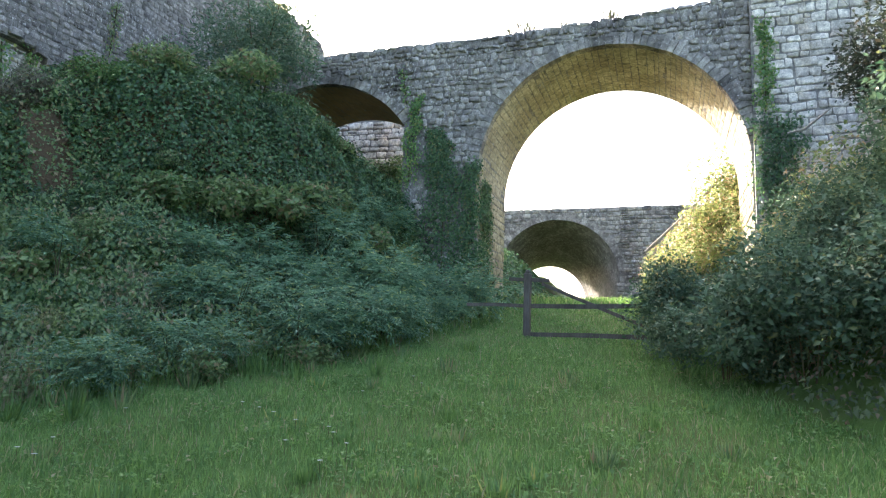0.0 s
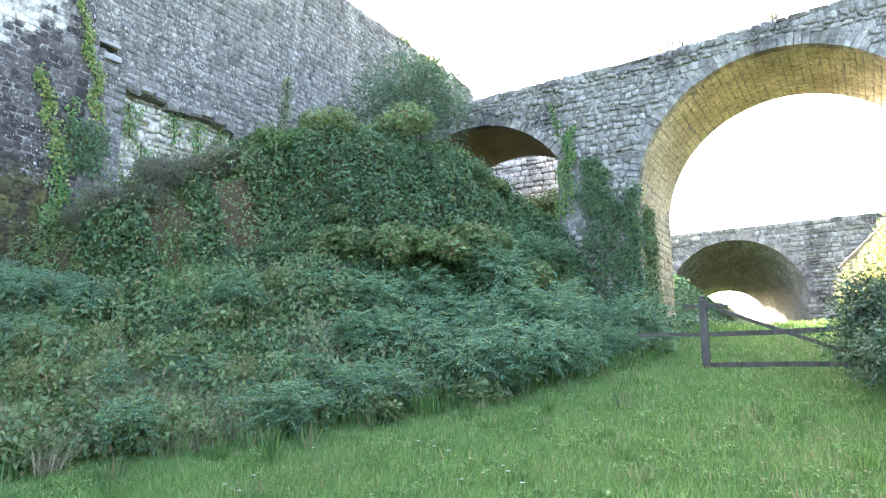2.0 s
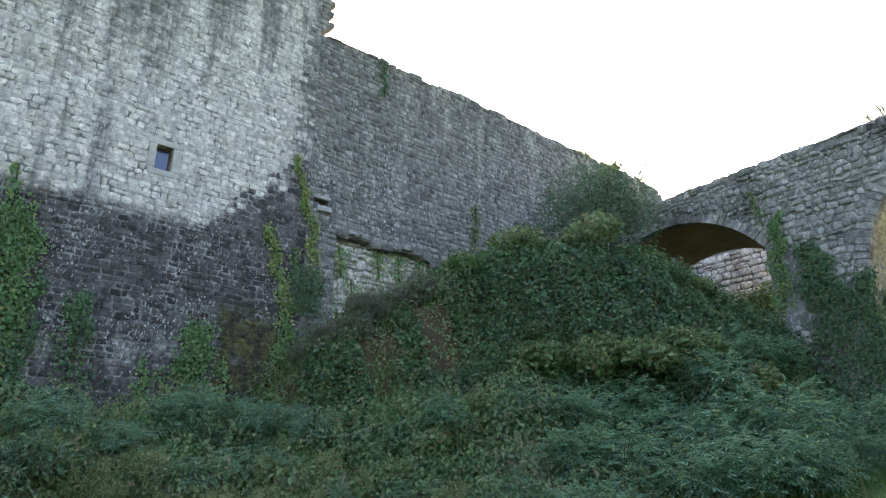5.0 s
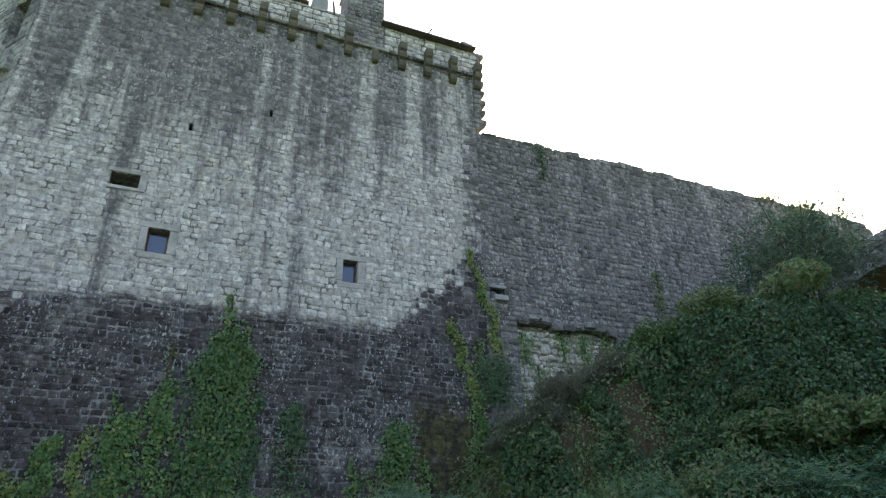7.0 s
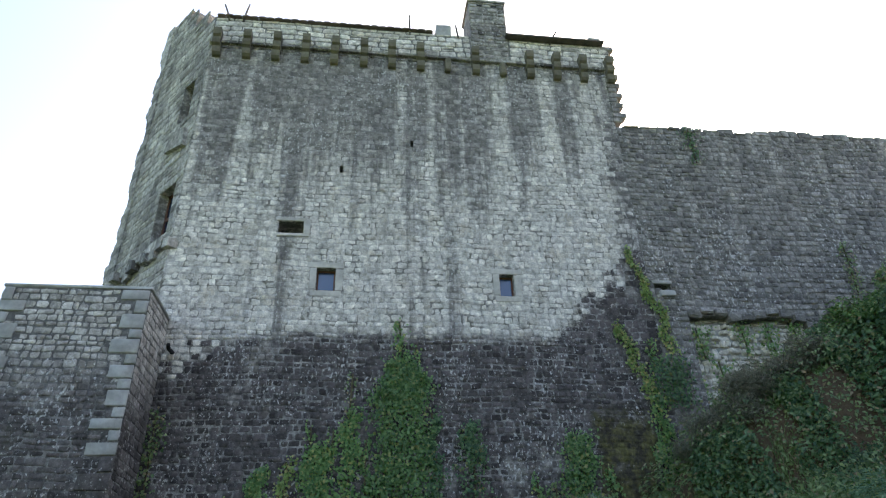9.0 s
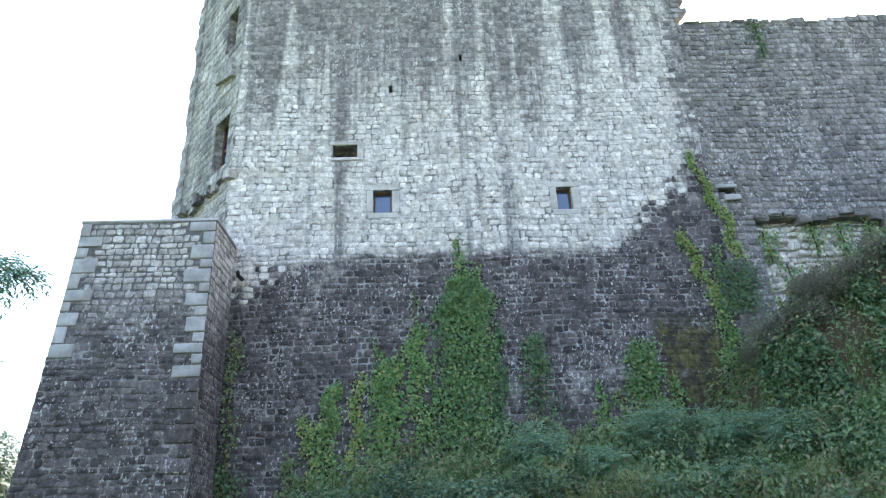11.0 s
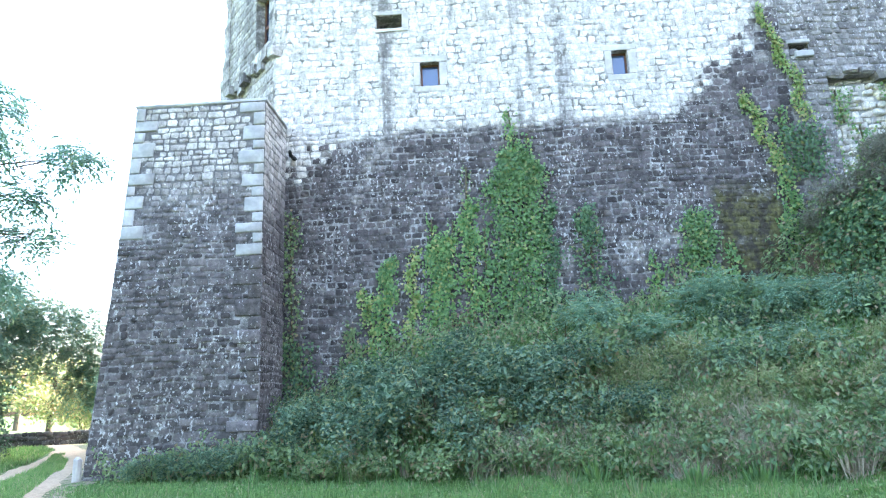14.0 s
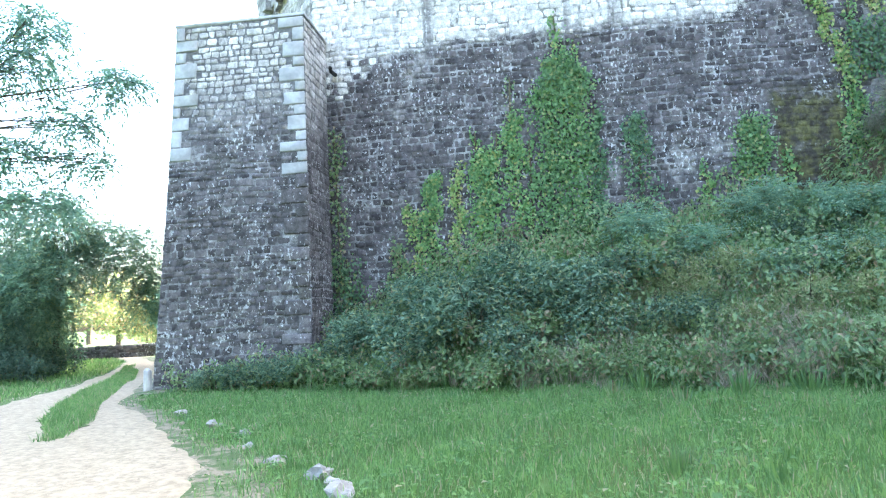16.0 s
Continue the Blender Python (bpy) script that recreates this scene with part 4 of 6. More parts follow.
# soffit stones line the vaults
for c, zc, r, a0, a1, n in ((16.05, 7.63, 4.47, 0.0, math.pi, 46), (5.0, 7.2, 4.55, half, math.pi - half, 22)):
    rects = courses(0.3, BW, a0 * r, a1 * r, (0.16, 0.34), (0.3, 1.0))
    stone_wall("soffit_masonry", rects, lambda s, z, o: (BX + s, -(c + (r - o) * np.cos(z / r)), zc + (r - o) * np.sin(z / r)), M_ARCH if c > 10 else M_VAULT, bridge, proud=(0.002, 0.014), gap=0.006, jit=0.012, wavy=False)
for p, sg in ((16.05 - 4.47, 1), (16.05 + 4.47, -1)):
    stone_wall("jamb_masonry", courses(0.0, BW, 1.5, 7.63, (0.24, 0.36), (0.35, 0.8)), lambda s, z, o: (BX + s, -(p + sg * o) + 0 * s, z), M_ARCH, bridge, proud=(0.01, 0.04))
p = 0.0
while p < 20.5:
    w = RNG.uniform(0.3, 0.7)
    so = Solid()
    zt = deck(p + w / 2)
    so.box(BX - RNG.uniform(0.0, 0.06), BX + 0.5, -(p + w - 0.015), -p, zt - 0.12, zt + RNG.uniform(0.03, 0.09), 0.04, 0.05)
    part("coping_stone", so.mesh("coping_stone", M_BRIDGE), bridge)
    p += w

# ---- ruined wall on the bank behind the small arch ----
ruin = thing("ruined_wall", "low sunlit pale rubble wall on the bank", "wall")


def on_ruin(p, z, o):
    return 29.5 - o + 0 * p, -p, z


cell_wall("core", list(np.arange(-4.5, 11.1, 1.0)), [6.0, 13.1], lambda s, z: False, 0.6, on_ruin, M_BRIDGE_J, ruin)
stone_wall("rubble_masonry", courses(-4.5, 10.5, 7.0, 13.3, (0.25, 0.4), (0.3, 0.7), keep=lambda p, z: z < 13.0), on_ruin, M_ABUT, ruin, proud=(0.02, 0.15))

# ---- second bridge, farther along the moat ----
far_bridge = thing("far_stone_bridge", "grey stone bridge with deep dark vault, seen through the arch", "bridge")
FX = 45.0


def fdeck(p):
    return 11.45


fc, fz, fr_ = 18 - 7.3, 6.4, 4.25
rc, rz, rr_ = 18 - 9.3, 5.6, 2.95
so = Solid()
ang = np.linspace(0, math.pi, 33)
front = [(fc + fr_ * math.cos(t), fz + fr_ * math.sin(t)) for t in ang]
rear = [(rc + rr_ * math.cos(t), rz + rr_ * math.sin(t)) for t in ang]
for (fa, fb, ra, rb) in zip(front[:-1], front[1:], rear[:-1], rear[1:]):
    so.grow([(FX, -fa[0], fa[1]), (FX, -fb[0], fb[1]), (FX, -fb[0], 11.4), (FX, -fa[0], 11.4)], [(0, 1, 2, 3)])
    so.grow([(FX + 9, -ra[0], ra[1]), (FX + 9, -rb[0], rb[1]), (FX + 9, -rb[0], 11.4), (FX + 9, -ra[0], 11.4)], [(3, 2, 1, 0)])
for x, edge, c, r in ((FX, front, fc, fr_), (FX + 9, rear, rc, rr_)):
    for a, b in ((-2, c - r), (c + r, 40)):
        so.grow([(x, -a, -0.5), (x, -b, -0.5), (x, -b, 11.4), (x, -a, 11.4)], [(0, 1, 2, 3)])
so.grow([(FX, 2, 11.4), (FX, -40, 11.4), (FX + 9, -40, 11.4), (FX + 9, 2, 11.4)], [(0, 1, 2, 3)])
part("core", so.mesh("core", M_BRIDGE_J, True), far_bridge)
so = Solid()
for (fa, fb, ra, rb) in zip(front[:-1], front[1:], rear[:-1], rear[1:]):
    so.grow([(FX, -fa[0], fa[1]), (FX, -fb[0], fb[1]), (FX + 9, -rb[0], rb[1]), (FX + 9, -ra[0], ra[1])], [(0, 1, 2, 3)])
for fa, ra in ((front[0], rear[0]), (front[-1], rear[-1])):
    so.grow([(FX, -fa[0], fa[1]), (FX + 9, -ra[0], ra[1]), (FX + 9, -ra[0], -0.5), (FX, -fa[0], -0.5)], [(0, 1, 2, 3)])
part("vault", so.mesh("vault", M_BRIDGE_J, True), far_bridge, "dark stained vault")
voussoirs(fc, fz, fr_, 0.0, math.pi, 40, FX, 0.3, 0.45, M_BRIDGE, far_bridge)
stone_wall("face_masonry", courses(2, 26, 3, 11.42, (0.22, 0.36), (0.25, 0.6), keep=lambda p, z: (math.hypot(p - fc, z - fz) > fr_ + 0.45 or z < fz) and (abs(p - fc) > fr_ or z > fz)),
           lambda p, z, o: (FX - o + 0 * p, -p, z), M_BRIDGE, far_bridge, proud=(0.03, 0.1))

# ---- gate ----
gate = thing("field_gate", "weathered wooden rail gate with one stout post", "gate")
gz0 = float(ground_z(17.0, -14.5))


def rail(name, a, b, h, t):
    a, b = Vector(a), Vector(b)
    d = (b - a).normalized()
    side = Vector((-d.y, d.x, 0)).normalized() * t / 2
    up = Vector((0, 0, h / 2))
    m = (a + b) / 2 + Vector((0, 0, RNG.uniform(-0.02, 0.02)))
    vs = [p + sx * side + sz * up for p in (a, m, b) for sx, sz in ((-1, -1), (1, -1), (1, 1), (-1, 1))]
    s2 = Solid()
    s2.grow(vs, [(i * 4 + k, i * 4 + (k + 1) % 4, i * 4 + 4 + (k + 1) % 4, i * 4 + 4 + k) for i in range(2) for k in range(4)] + [(3, 2, 1, 0), (8, 9, 10, 11)])
    part(name, s2.mesh(name, M_WOOD), gate)


so = Solid()
so.box(16.92, 17.1, -14.6, -14.42, gz0 - 0.4, gz0 + 1.70, 0.012, 0.02)
so.box(16.95, 17.07, -14.57, -14.45, gz0 + 1.69, gz0 + 1.78, 0.012, 0.02)
part("post", so.mesh("post", M_WOOD), gate)
g0, g1 = Vector((17.0, -14.6, gz0)), Vector((16.12, -17.5, gz0 - 0.02))
for h, nm in ((0.12, "rail"), (0.85, "rail")):
    rail(nm, g0 + Vector((0, 0, h)), g1 + Vector((0, 0, h)), 0.11, 0.05)
rail("brace", g0 + Vector((-0.05, -0.3, 1.42)), g1 + Vector((-0.05, 0, 0.35)), 0.09, 0.05)
rail("rail", g0 + Vector((-0.1, -0.5, 1.5)), g0 + Vector((0.1, 0.6, 1.56)), 0.09, 0.05)
rail("rail", g0 + Vector((0, 0.15, 0.85)), g0 + Vector((0.1, 1.75, 0.88)), 0.09, 0.05)

# ---- roadside parapet and stones ----
par = thing("roadside_wall", "low mossy rubble wall beside the track, coloured dark for tree shade", "wall")
w0, w1 = Vector((-25.2, 15.4, 0)), Vector((-20.6, 19.0, 0))
wd = (w1 - w0).normalized()
wn2 = Vector((wd.y, -wd.x, 0))


def on_par(s, z, o):
    return w0.x + wd.x * s + wn2.x * o, w0.y + wd.y * s + wn2.y * o, z


# the dark lower buttress stone paints in the shade of the trees
cell_wall("core", [0, (w1 - w0).length], [-0.3, 0.72], lambda s, z: False, 0.5, on_par, M_BUTT_J, par)
stone_wall("masonry", courses(0, (w1 - w0).length, 0, 0.75, (0.2, 0.3), (0.25, 0.5)), on_par, M_BUTT, par, proud=(0.03, 0.1))


def rock(x, y, r, label="pale limestone rock lying in the grass", squash=0.68):
    bm = bmesh.new()
    bmesh.ops.create_icosphere(bm, subdivisions=2, radius=r)
    o = RNG.uniform(0, 50)
    for v in bm.verts:
        q = 1 + 0.9 * noise.noise(v.co / r * 1.1 + Vector((o, 0, 0))) + 0.12 * noise.noise(v.co / r * 4 + Vector((0, o, 0)))
        v.co = Vector((v.co.x * q * 1.2, v.co.y * q, v.co.z * q * squash))
    me = bpy.data.meshes.new("rock")
    bm.to_mesh(me)
    bm.free()
    me.materials.append(M_ROCK)
    ob = new("rock", me)
    ob.location = (x, y, float(ground_z(x, y)) + r * squash * 0.45)
    ob.rotation_euler = (0, 0, RNG.uniform(0, 6))
    return tagged(ob, label, "rock", "rocks beside the track")

# ---- plants ----
UPV = np.array((0.0, 0.0, 1.0))


def stems_of(n, r, h, parent, thick=0.02):
    for _ in range(n):
        so = Solid()
        a, q = RNG.uniform(0, math.tau), RNG.uniform(0.3, 0.8)
        tip = (r * q * math.cos(a), r * q * math.sin(a), h * RNG.uniform(0.55, 0.9))
        foot = (0.12 * math.cos(a), 0.12 * math.sin(a), -0.3)
        mid = (tip[0] * 0.35, tip[1] * 0.35, tip[2] * 0.55)
        so.tube([foot, mid, tip], [thick, thick * 0.7, thick * 0.3], 5)
        part("stem", so.mesh("stem", M_STEM), parent)


def frond_shrub(r, h, n, leaf=0.19, length=0.5, material=None, label="", category="shrub", name="elder_shrub", group=""):
    p, d = crown_points(n, shrub_lobes(9, r, h), 0.5)
    p[:, 2] = np.maximum(p[:, 2], 0.1)
    way = d * (1, 1, 0.4) + RNG.normal(0, 0.35, p.shape) + UPV * 0.15
    v, f = fronds(p, way, length * RNG.uniform(0.7, 1.25, n), 4, leaf, 0.34, 0.3)
    t = thing(name, label, category, group=group)
    part("foliage", from_arrays("foliage", v, f, material), t)
    stems_of(6, r, h, t)
    return t


def leaf_shrub(r, h, n, leaf, material, label, name="shrub", lobes=10, width=0.55, spread=0.75, flat=0.6, group="", category="shrub"):
    p, d = crown_points(n, shrub_lobes(lobes, r, h, spread), 0.45)
    p[:, 2] = np.maximum(p[:, 2], 0.05)
    way = d * 0.6 + directions(n, flat)
    ln = leaf * RNG.uniform(0.6, 1.3, n)
    v, f = leaf_arrays(p, way, d + UPV * 0.8 + RNG.normal(0, 0.3, p.shape), ln, ln * width)
    t = thing(name, label, category, group=group)
    part("foliage", from_arrays("foliage", v, f, material), t)
    stems_of(6, r, h, t)
    return t


def plant_row(protos, spots, zoff=-0.05):
    """The first spots take the built shrubs, the others copies, turned and scaled."""
    for i, (x, y, s) in enumerate(spots):
        m = Matrix.Translation((x, y, float(ground_z(x, y)) + zoff)) @ pose(0, 0, 0, 0, 0, RNG.uniform(0, 360)) @ Matrix.Scale(s, 4)
        if i < len(protos):
            protos[i].matrix_basis = m
        else:
            q = protos[i % len(protos)]
            old = q.matrix_basis.copy()
            q.matrix_basis = Matrix.Identity(4)
            c = copy_thing(q, m)
            c.matrix_basis = m
            q.matrix_basis = old


# elder thicket on the lower bank
elder = [frond_shrub(1.25, 2.3, 360, material=L_ELDER, label="blue-green elder shrub with feathery leaves", group="elder thicket on the bank") for _ in range(4)]
spots = []
for x in np.arange(7.2, 20.5, 1.08):
    for k, off in enumerate((0.45, 2.1, 3.7)):
        if k == 2 and x < 9:
            continue
        xx, yy = x + RNG.uniform(-0.4, 0.4), float(foot_line(x)) + off + RNG.uniform(-0.35, 0.35)
        s = RNG.uniform(0.62, 1.2) * (0.8 if k == 0 else 1.0) * float(np.interp(x, [7, 9, 13, 20], [0.62, 0.72, 0.95, 0.92]))
        s *= (1.0, float(np.interp(x, [8, 12, 16], [0.75, 0.85, 1.0])), float(np.interp(x, [8, 13, 17], [0.5, 0.6, 0.9])))[k]
        spots.append((xx, yy, s))
plant_row(elder, spots)
# elders higher on the bank, brightened by colour as if under open sky
skylit_elder = [frond_shrub(1.25, 2.1, 380, material=L_ELDER_SKYLIT, label="blue-green elder shrub below the castle wall, coloured paler for skylight", group="pale elders below the wall") for _ in range(2)]
spots = []
for x in np.arange(2.6, 8.6, 0.8):
    spots.append((x + RNG.uniform(-0.3, 0.3), -1.9 + RNG.uniform(-0.6, 0.4), RNG.uniform(0.48, 0.66)))
    if x > 4.4:
        spots.append((x + RNG.uniform(-0.3, 0.3), -3.7 + RNG.uniform(-0.5, 0.5), RNG.uniform(0.42, 0.6)))
plant_row(skylit_elder, spots)

# small-leaved dark bushes at the foot of the tower
privet = [leaf_shrub(1.5, 2.2, 3600, 0.145, L_PRIVET, "dark small-leaved bush at the wall foot", "privet_bush", 18, 0.45, 0.95, group="bushes at the tower foot") for _ in range(2)]
plant_row(privet, [(-2.7, -3.2, 0.8), (0.0, -3.9, 0.75), (-1.2, -3.2, 0.9), (1.5, -3.7, 0.7), (-3.7, -2.3, 0.7), (3.2, -4.0, 0.55), (-4.3, -2.6, 0.5), (-5.9, -2.7, 0.5), (-7.6, -2.6, 0.36), (-6.8, -2.5, 0.42), (-0.4, -2.4, 0.8), (0.8, -2.9, 0.85), (2.3, -3.0, 0.7), (-2.0, -2.0, 0.8)])

# brambles on the bank
bram = [leaf_shrub(1.2, 1.35, 2300, 0.15, L_BRAMBLE, "tangled bramble with some browning leaves", "bramble", 8, 0.6, group="brambles on the bank") for _ in range(2)]
bspots = [(0.7, -4.4, 0.6), (-2.0, -4.0, 0.6), (-0.9, -4.5, 0.6), (-3.3, -3.6, 0.55), (1.7, -4.9, 0.5), (0.2, -3.3, 0.9), (-1.6, -2.9, 0.8), (2.0, -2.4, 0.9), (4.2, -5.3, 0.6), (5.6, -5.9, 0.6), (7.0, -6.3, 0.7), (8.0, -7.6, 0.6), (2.6, -2.6, 0.8), (9.6, -8.4, 0.6), (10.6, -9.6, 0.6), (12.4, -10.9, 0.55), (8.6, -5.6, 0.8), (10.2, -6.2, 0.9), (13.8, -6.4, 1.0), (15.6, -7.4, 1.1), (17.2, -8.0, 1.1), (12.6, -5.0, 0.9), (18.6, -8.8, 0.9), (20.2, -9.4, 0.7), (16.4, -5.6, 1.0), (19.6, -7.4, 0.5), (14.6, -4.2, 0.9)]
plant_row(bram, bspots)

# tall weeds going yellow above the dead grass
weed = [leaf_shrub(0.8, 1.3, 1900, 0.12, L_WEED, "tall weeds turning yellow on the bank", "bank_weed", 9, 0.24, flat=1.3, group="yellowing weeds on the bank") for _ in range(2)]
plant_row(weed, [(2.4, -3.6, 0.9), (3.1, -3.2, 1.0), (3.8, -3.8, 0.9), (4.6, -3.4, 0.95), (2.9, -4.4, 0.75), (5.4, -4.4, 0.9), (6.3, -4.9, 0.85), (4.2, -4.6, 0.8), (7.2, -5.6, 0.8), (6.8, -4.0, 0.8), (5.0, -5.3, 0.7), (8.2, -6.4, 0.75), (1.5, -4.9, 0.5), (-2.4, -4.2, 0.45), (7.9, -4.7, 0.8), (9.2, -6.9, 0.7)])

# dark hedge and trees across the moat
hedge = [leaf_shrub(2.0, 3.4, 8500, 0.13, L_DARK, "dense dark laurel bush at the grass edge", "laurel_bush", 14, 0.55, group="dark bushes across the moat") for _ in range(2)]
plant_row(hedge, [(14.2, -18.3, 0.75), (11.6, -20.0, 0.85), (13.6, -21.2, 0.85), (16.0, -19.8, 0.62), (10.2, -21.9, 0.85), (17.6, -21.8, 0.7), (12.2, -23.4, 1.1), (9.0, -23.4, 1.0), (16.4, -22.8, 0.85), (14.4, -23.4, 1.0), (18.8, -22.6, 1.0), (20.0, -21.8, 0.8), (12.4, -18.9, 0.6)])
lit = [leaf_shrub(1.1, 1.9, 6000, 0.065, L_YELLOW, "bramble bush catching the sun, with sunlight in its leaf colour", "sunlit_bush", 8, 0.6, group="sunlit bushes") for _ in range(2)]
plant_row(lit, [(18.0, -21.25, 1.8), (19.2, -22.3, 2.1), (26.6, -20.3, 1.6), (28.2, -19.4, 1.5), (30.5, -18.8, 1.5), (32.5, -19.2, 1.6), (34.5, -18.5, 1.5), (29.0, -21.6, 2.0), (31.5, -21.2, 1.9), (27.2, -21.9, 1.9), (29.2, -18.4, 1.3), (28.0, -20.6, 1.8), (36.5, -17.8, 1.3), (33.0, -17.8, 1.2), (27.0, -22.8, 2.4), (29.6, -21.0, 2.6), (28.0, -21.4, 2.5), (27.8, -20.0, 1.9), (29.4, -19.6, 2.0), (-24.0, 27.0, 2.2), (-27.0, 31.0, 2.5), (-21.0, 25.0, 1.8), (-30.5, 33.0, 2.6)])

juniper = leaf_shrub(1.6, 3.4, 9000, 0.13, L_JUNIPER, "feathery evergreen bush on the bank top", "juniper_bush", 12, 0.22, 0.6)
jun2 = leaf_shrub(1.3, 2.4, 5000, 0.13, L_JUNIPER, "feathery evergreen bush on the bank top", "juniper_bush", 10, 0.22, 0.7)
plant_row([juniper, jun2], [(19.0, -4.2, 1.72), (20.7, -4.0, 1.4)])
crest = leaf_shrub(1.2, 0.9, 1500, 0.12, L_YELLOW, "sunlit yellow-green growth on the wall top", "wall_top_growth", 8, 0.6)
crest.location = (24.2, 0.6, 17.55)
for xx in (26.0, 28.3):
    copy_thing(crest, pose(xx, 0.6, 17.5, 0, 0, 60 * xx))


def tree(name, label, at, height, trunk_r, lobes, n, material, bare=0.4, leaf=0.16, compound=True):
    """Tapered trunk, limbs to each lobe of the crown, and a crown of leaves with gaps."""
    t = thing(name, label, "tree", at)
    so = Solid()
    top = Vector((0.15 * height * 0.2, 0.1, height * 0.75))
    so.tube([(0, 0, -0.4), (0.05, 0.02, height * 0.2), (0.2, 0.1, height * 0.45), top], [trunk_r * 1.25, trunk_r, trunk_r * 0.75, trunk_r * 0.3], 9)
    for x, y, z, rx, ry, rz in lobes:
        s0 = Vector((0.15, 0.08, min(height * RNG.uniform(0.3, 0.6), z)))
        e = Vector((x, y, z))
        so.tube([s0, s0.lerp(e, 0.5) + Vector((0, 0, 0.25)), e], [trunk_r * 0.3, trunk_r * 0.14, 0.01], 6)
        for _ in range(5):
            q = e + Vector(RNG.normal(0, 0.5, 3)) * rx
            so.tube([s0.lerp(e, RNG.uniform(0.5, 0.9)), e.lerp(q, 0.5), q], [0.009, 0.007, 0.004], 5)
    part("trunk", so.mesh("trunk", M_BARK), t)
    p, d = crown_points(n, lobes, 0.25)
    way = d * (1, 1, 0.3) + RNG.normal(0, 0.8, p.shape)
    if compound:
        v, f = fronds(p, way, 0.34 * RNG.uniform(0.7, 1.2, n), 4, leaf, 0.36, 0.6)
    else:
        ln = leaf * RNG.uniform(0.6, 1.3, n)
        v, f = leaf_arrays(p, way + directions(n) * 0.6, UPV + RNG.normal(0, 0.5, p.shape), ln, ln * 0.55)
    part("crown", from_arrays("crown", v, f, material), t)
    return t


# trees beside the track
tree("ash_tree", "ash tree with light feathery leaves over the track", (-11.35, -9.8, -0.05), 8.0, 0.15,
     [(4.3, 2.6, 6.1, 0.45, 0.4, 0.28), (3.6, 2.2, 5.3, 0.5, 0.4, 0.25), (3.8, 2.4, 4.6, 0.4, 0.35, 0.2), (3.3, 1.8, 6.9, 0.5, 0.45, 0.28), (2.7, 1.4, 3.9, 0.5, 0.5, 0.25),
      (2.5, 1.2, 5.7, 0.55, 0.55, 0.3), (2.9, 1.6, 4.7, 0.5, 0.45, 0.25), (1.5, 1.0, 7.2, 0.9, 0.9, 0.5), (-1.0, 0.0, 6.6, 1.1, 1.1, 0.6), (0.4, -1.4, 6.8, 1.1, 1.1, 0.6),
      (3.1, 1.8, 6.2, 0.6, 0.5, 0.3), (3.4, 2.0, 3.9, 0.5, 0.45, 0.25), (2.2, 1.0, 6.6, 0.6, 0.5, 0.3), (2.0, 0.9, 4.9, 0.5, 0.5, 0.3), (2.1, 1.0, 3.3, 0.6, 0.5, 0.35)], 3000, L_TREE, leaf=0.125)
tree("roadside_tree", "full green tree beside the gravel track", (-17.9, 5.4, -0.1), 6.6, 0.11,
     [(0, 0, 5.6, 2.0, 2.0, 1.6), (2.0, 1.0, 4.7, 1.7, 1.7, 1.4), (-2.0, 0.6, 4.2, 2.0, 2.0, 1.5), (0.6, -1.6, 3.6, 1.6, 1.6, 1.3), (2.8, 2.4, 3.0, 1.4, 1.4, 1.2), (-3.2, -1.4, 3.4, 1.9, 1.9, 1.4), (-0.6, -1.0, 2.2, 2.0, 2.0, 1.2)], 8500, L_ROADSIDE, leaf=0.16)
for x, y, s in ((-26, 12, 0.9), (-18.6, 19, 0.85), (-24, 30, 1.2), (-34, 34, 1.1), (-40, 60, 1.5), (-52, 40, 1.4), (-30, 64, 1.5), (-62, 70, 1.8)):
    tree("distant_tree", "distant broad tree with sunlit yellow-green leaves", (x, y, -0.2), 6.5 * s, 0.2 * s,
         [(0, 0, 4.6 * s, 2.2 * s, 2.2 * s, 1.6 * s), (1.8 * s, 0.6, 3.2 * s, 1.8 * s, 1.8 * s, 1.4 * s), (-1.9 * s, -0.5, 3.4 * s, 1.9 * s, 1.9 * s, 1.4 * s), (0.2, -1.6 * s, 2.4 * s, 1.8 * s, 1.8 * s, 1.2 * s)],
         2600, L_YELLOW if x < -33 else L_TREE, leaf=0.34, compound=False)
verge = [leaf_shrub(1.4, 1.6, 2600, 0.13, L_DARK, "low dark shrub under the roadside tree", "verge_shrub", 9, 0.55, group="shrubs along the verge") for _ in range(2)]
plant_row(verge, [(-18.2, 3.4, 1.0), (-20.4, 2.6, 1.1), (-17.6, 0.6, 0.8), (-21.8, 5.8, 1.2), (-19.6, 0.2, 1.0), (-16.9, 2.6, 0.7), (-18.0, 5.0, 1.0), (-22.5, 8.5, 1.7), (-24.5, 11.5, 1.8), (-20.8, 7.4, 1.4), (-22.8, 3.6, 1.6), (-25.5, 7.0, 1.9)])

# right-hand trees above the hedge, their shade put into the leaf colour
tree("moat_tree", "leafy tree above the laurel hedge, coloured dark for shade", (15.7, -24.3, float(ground_z(15.7, -24.3)) - 0.1), 5.5, 0.16,
     [(0, 0, 3.5, 1.8, 1.8, 1.3), (-1.4, 0.9, 2.9, 1.4, 1.4, 1.0), (0.6, 1.5, 2.5, 1.4, 1.3, 1.0), (-0.6, -1.2, 4.4, 1.6, 1.6, 1.2)], 22000, L_MOAT_SHADE, leaf=0.12, compound=False)

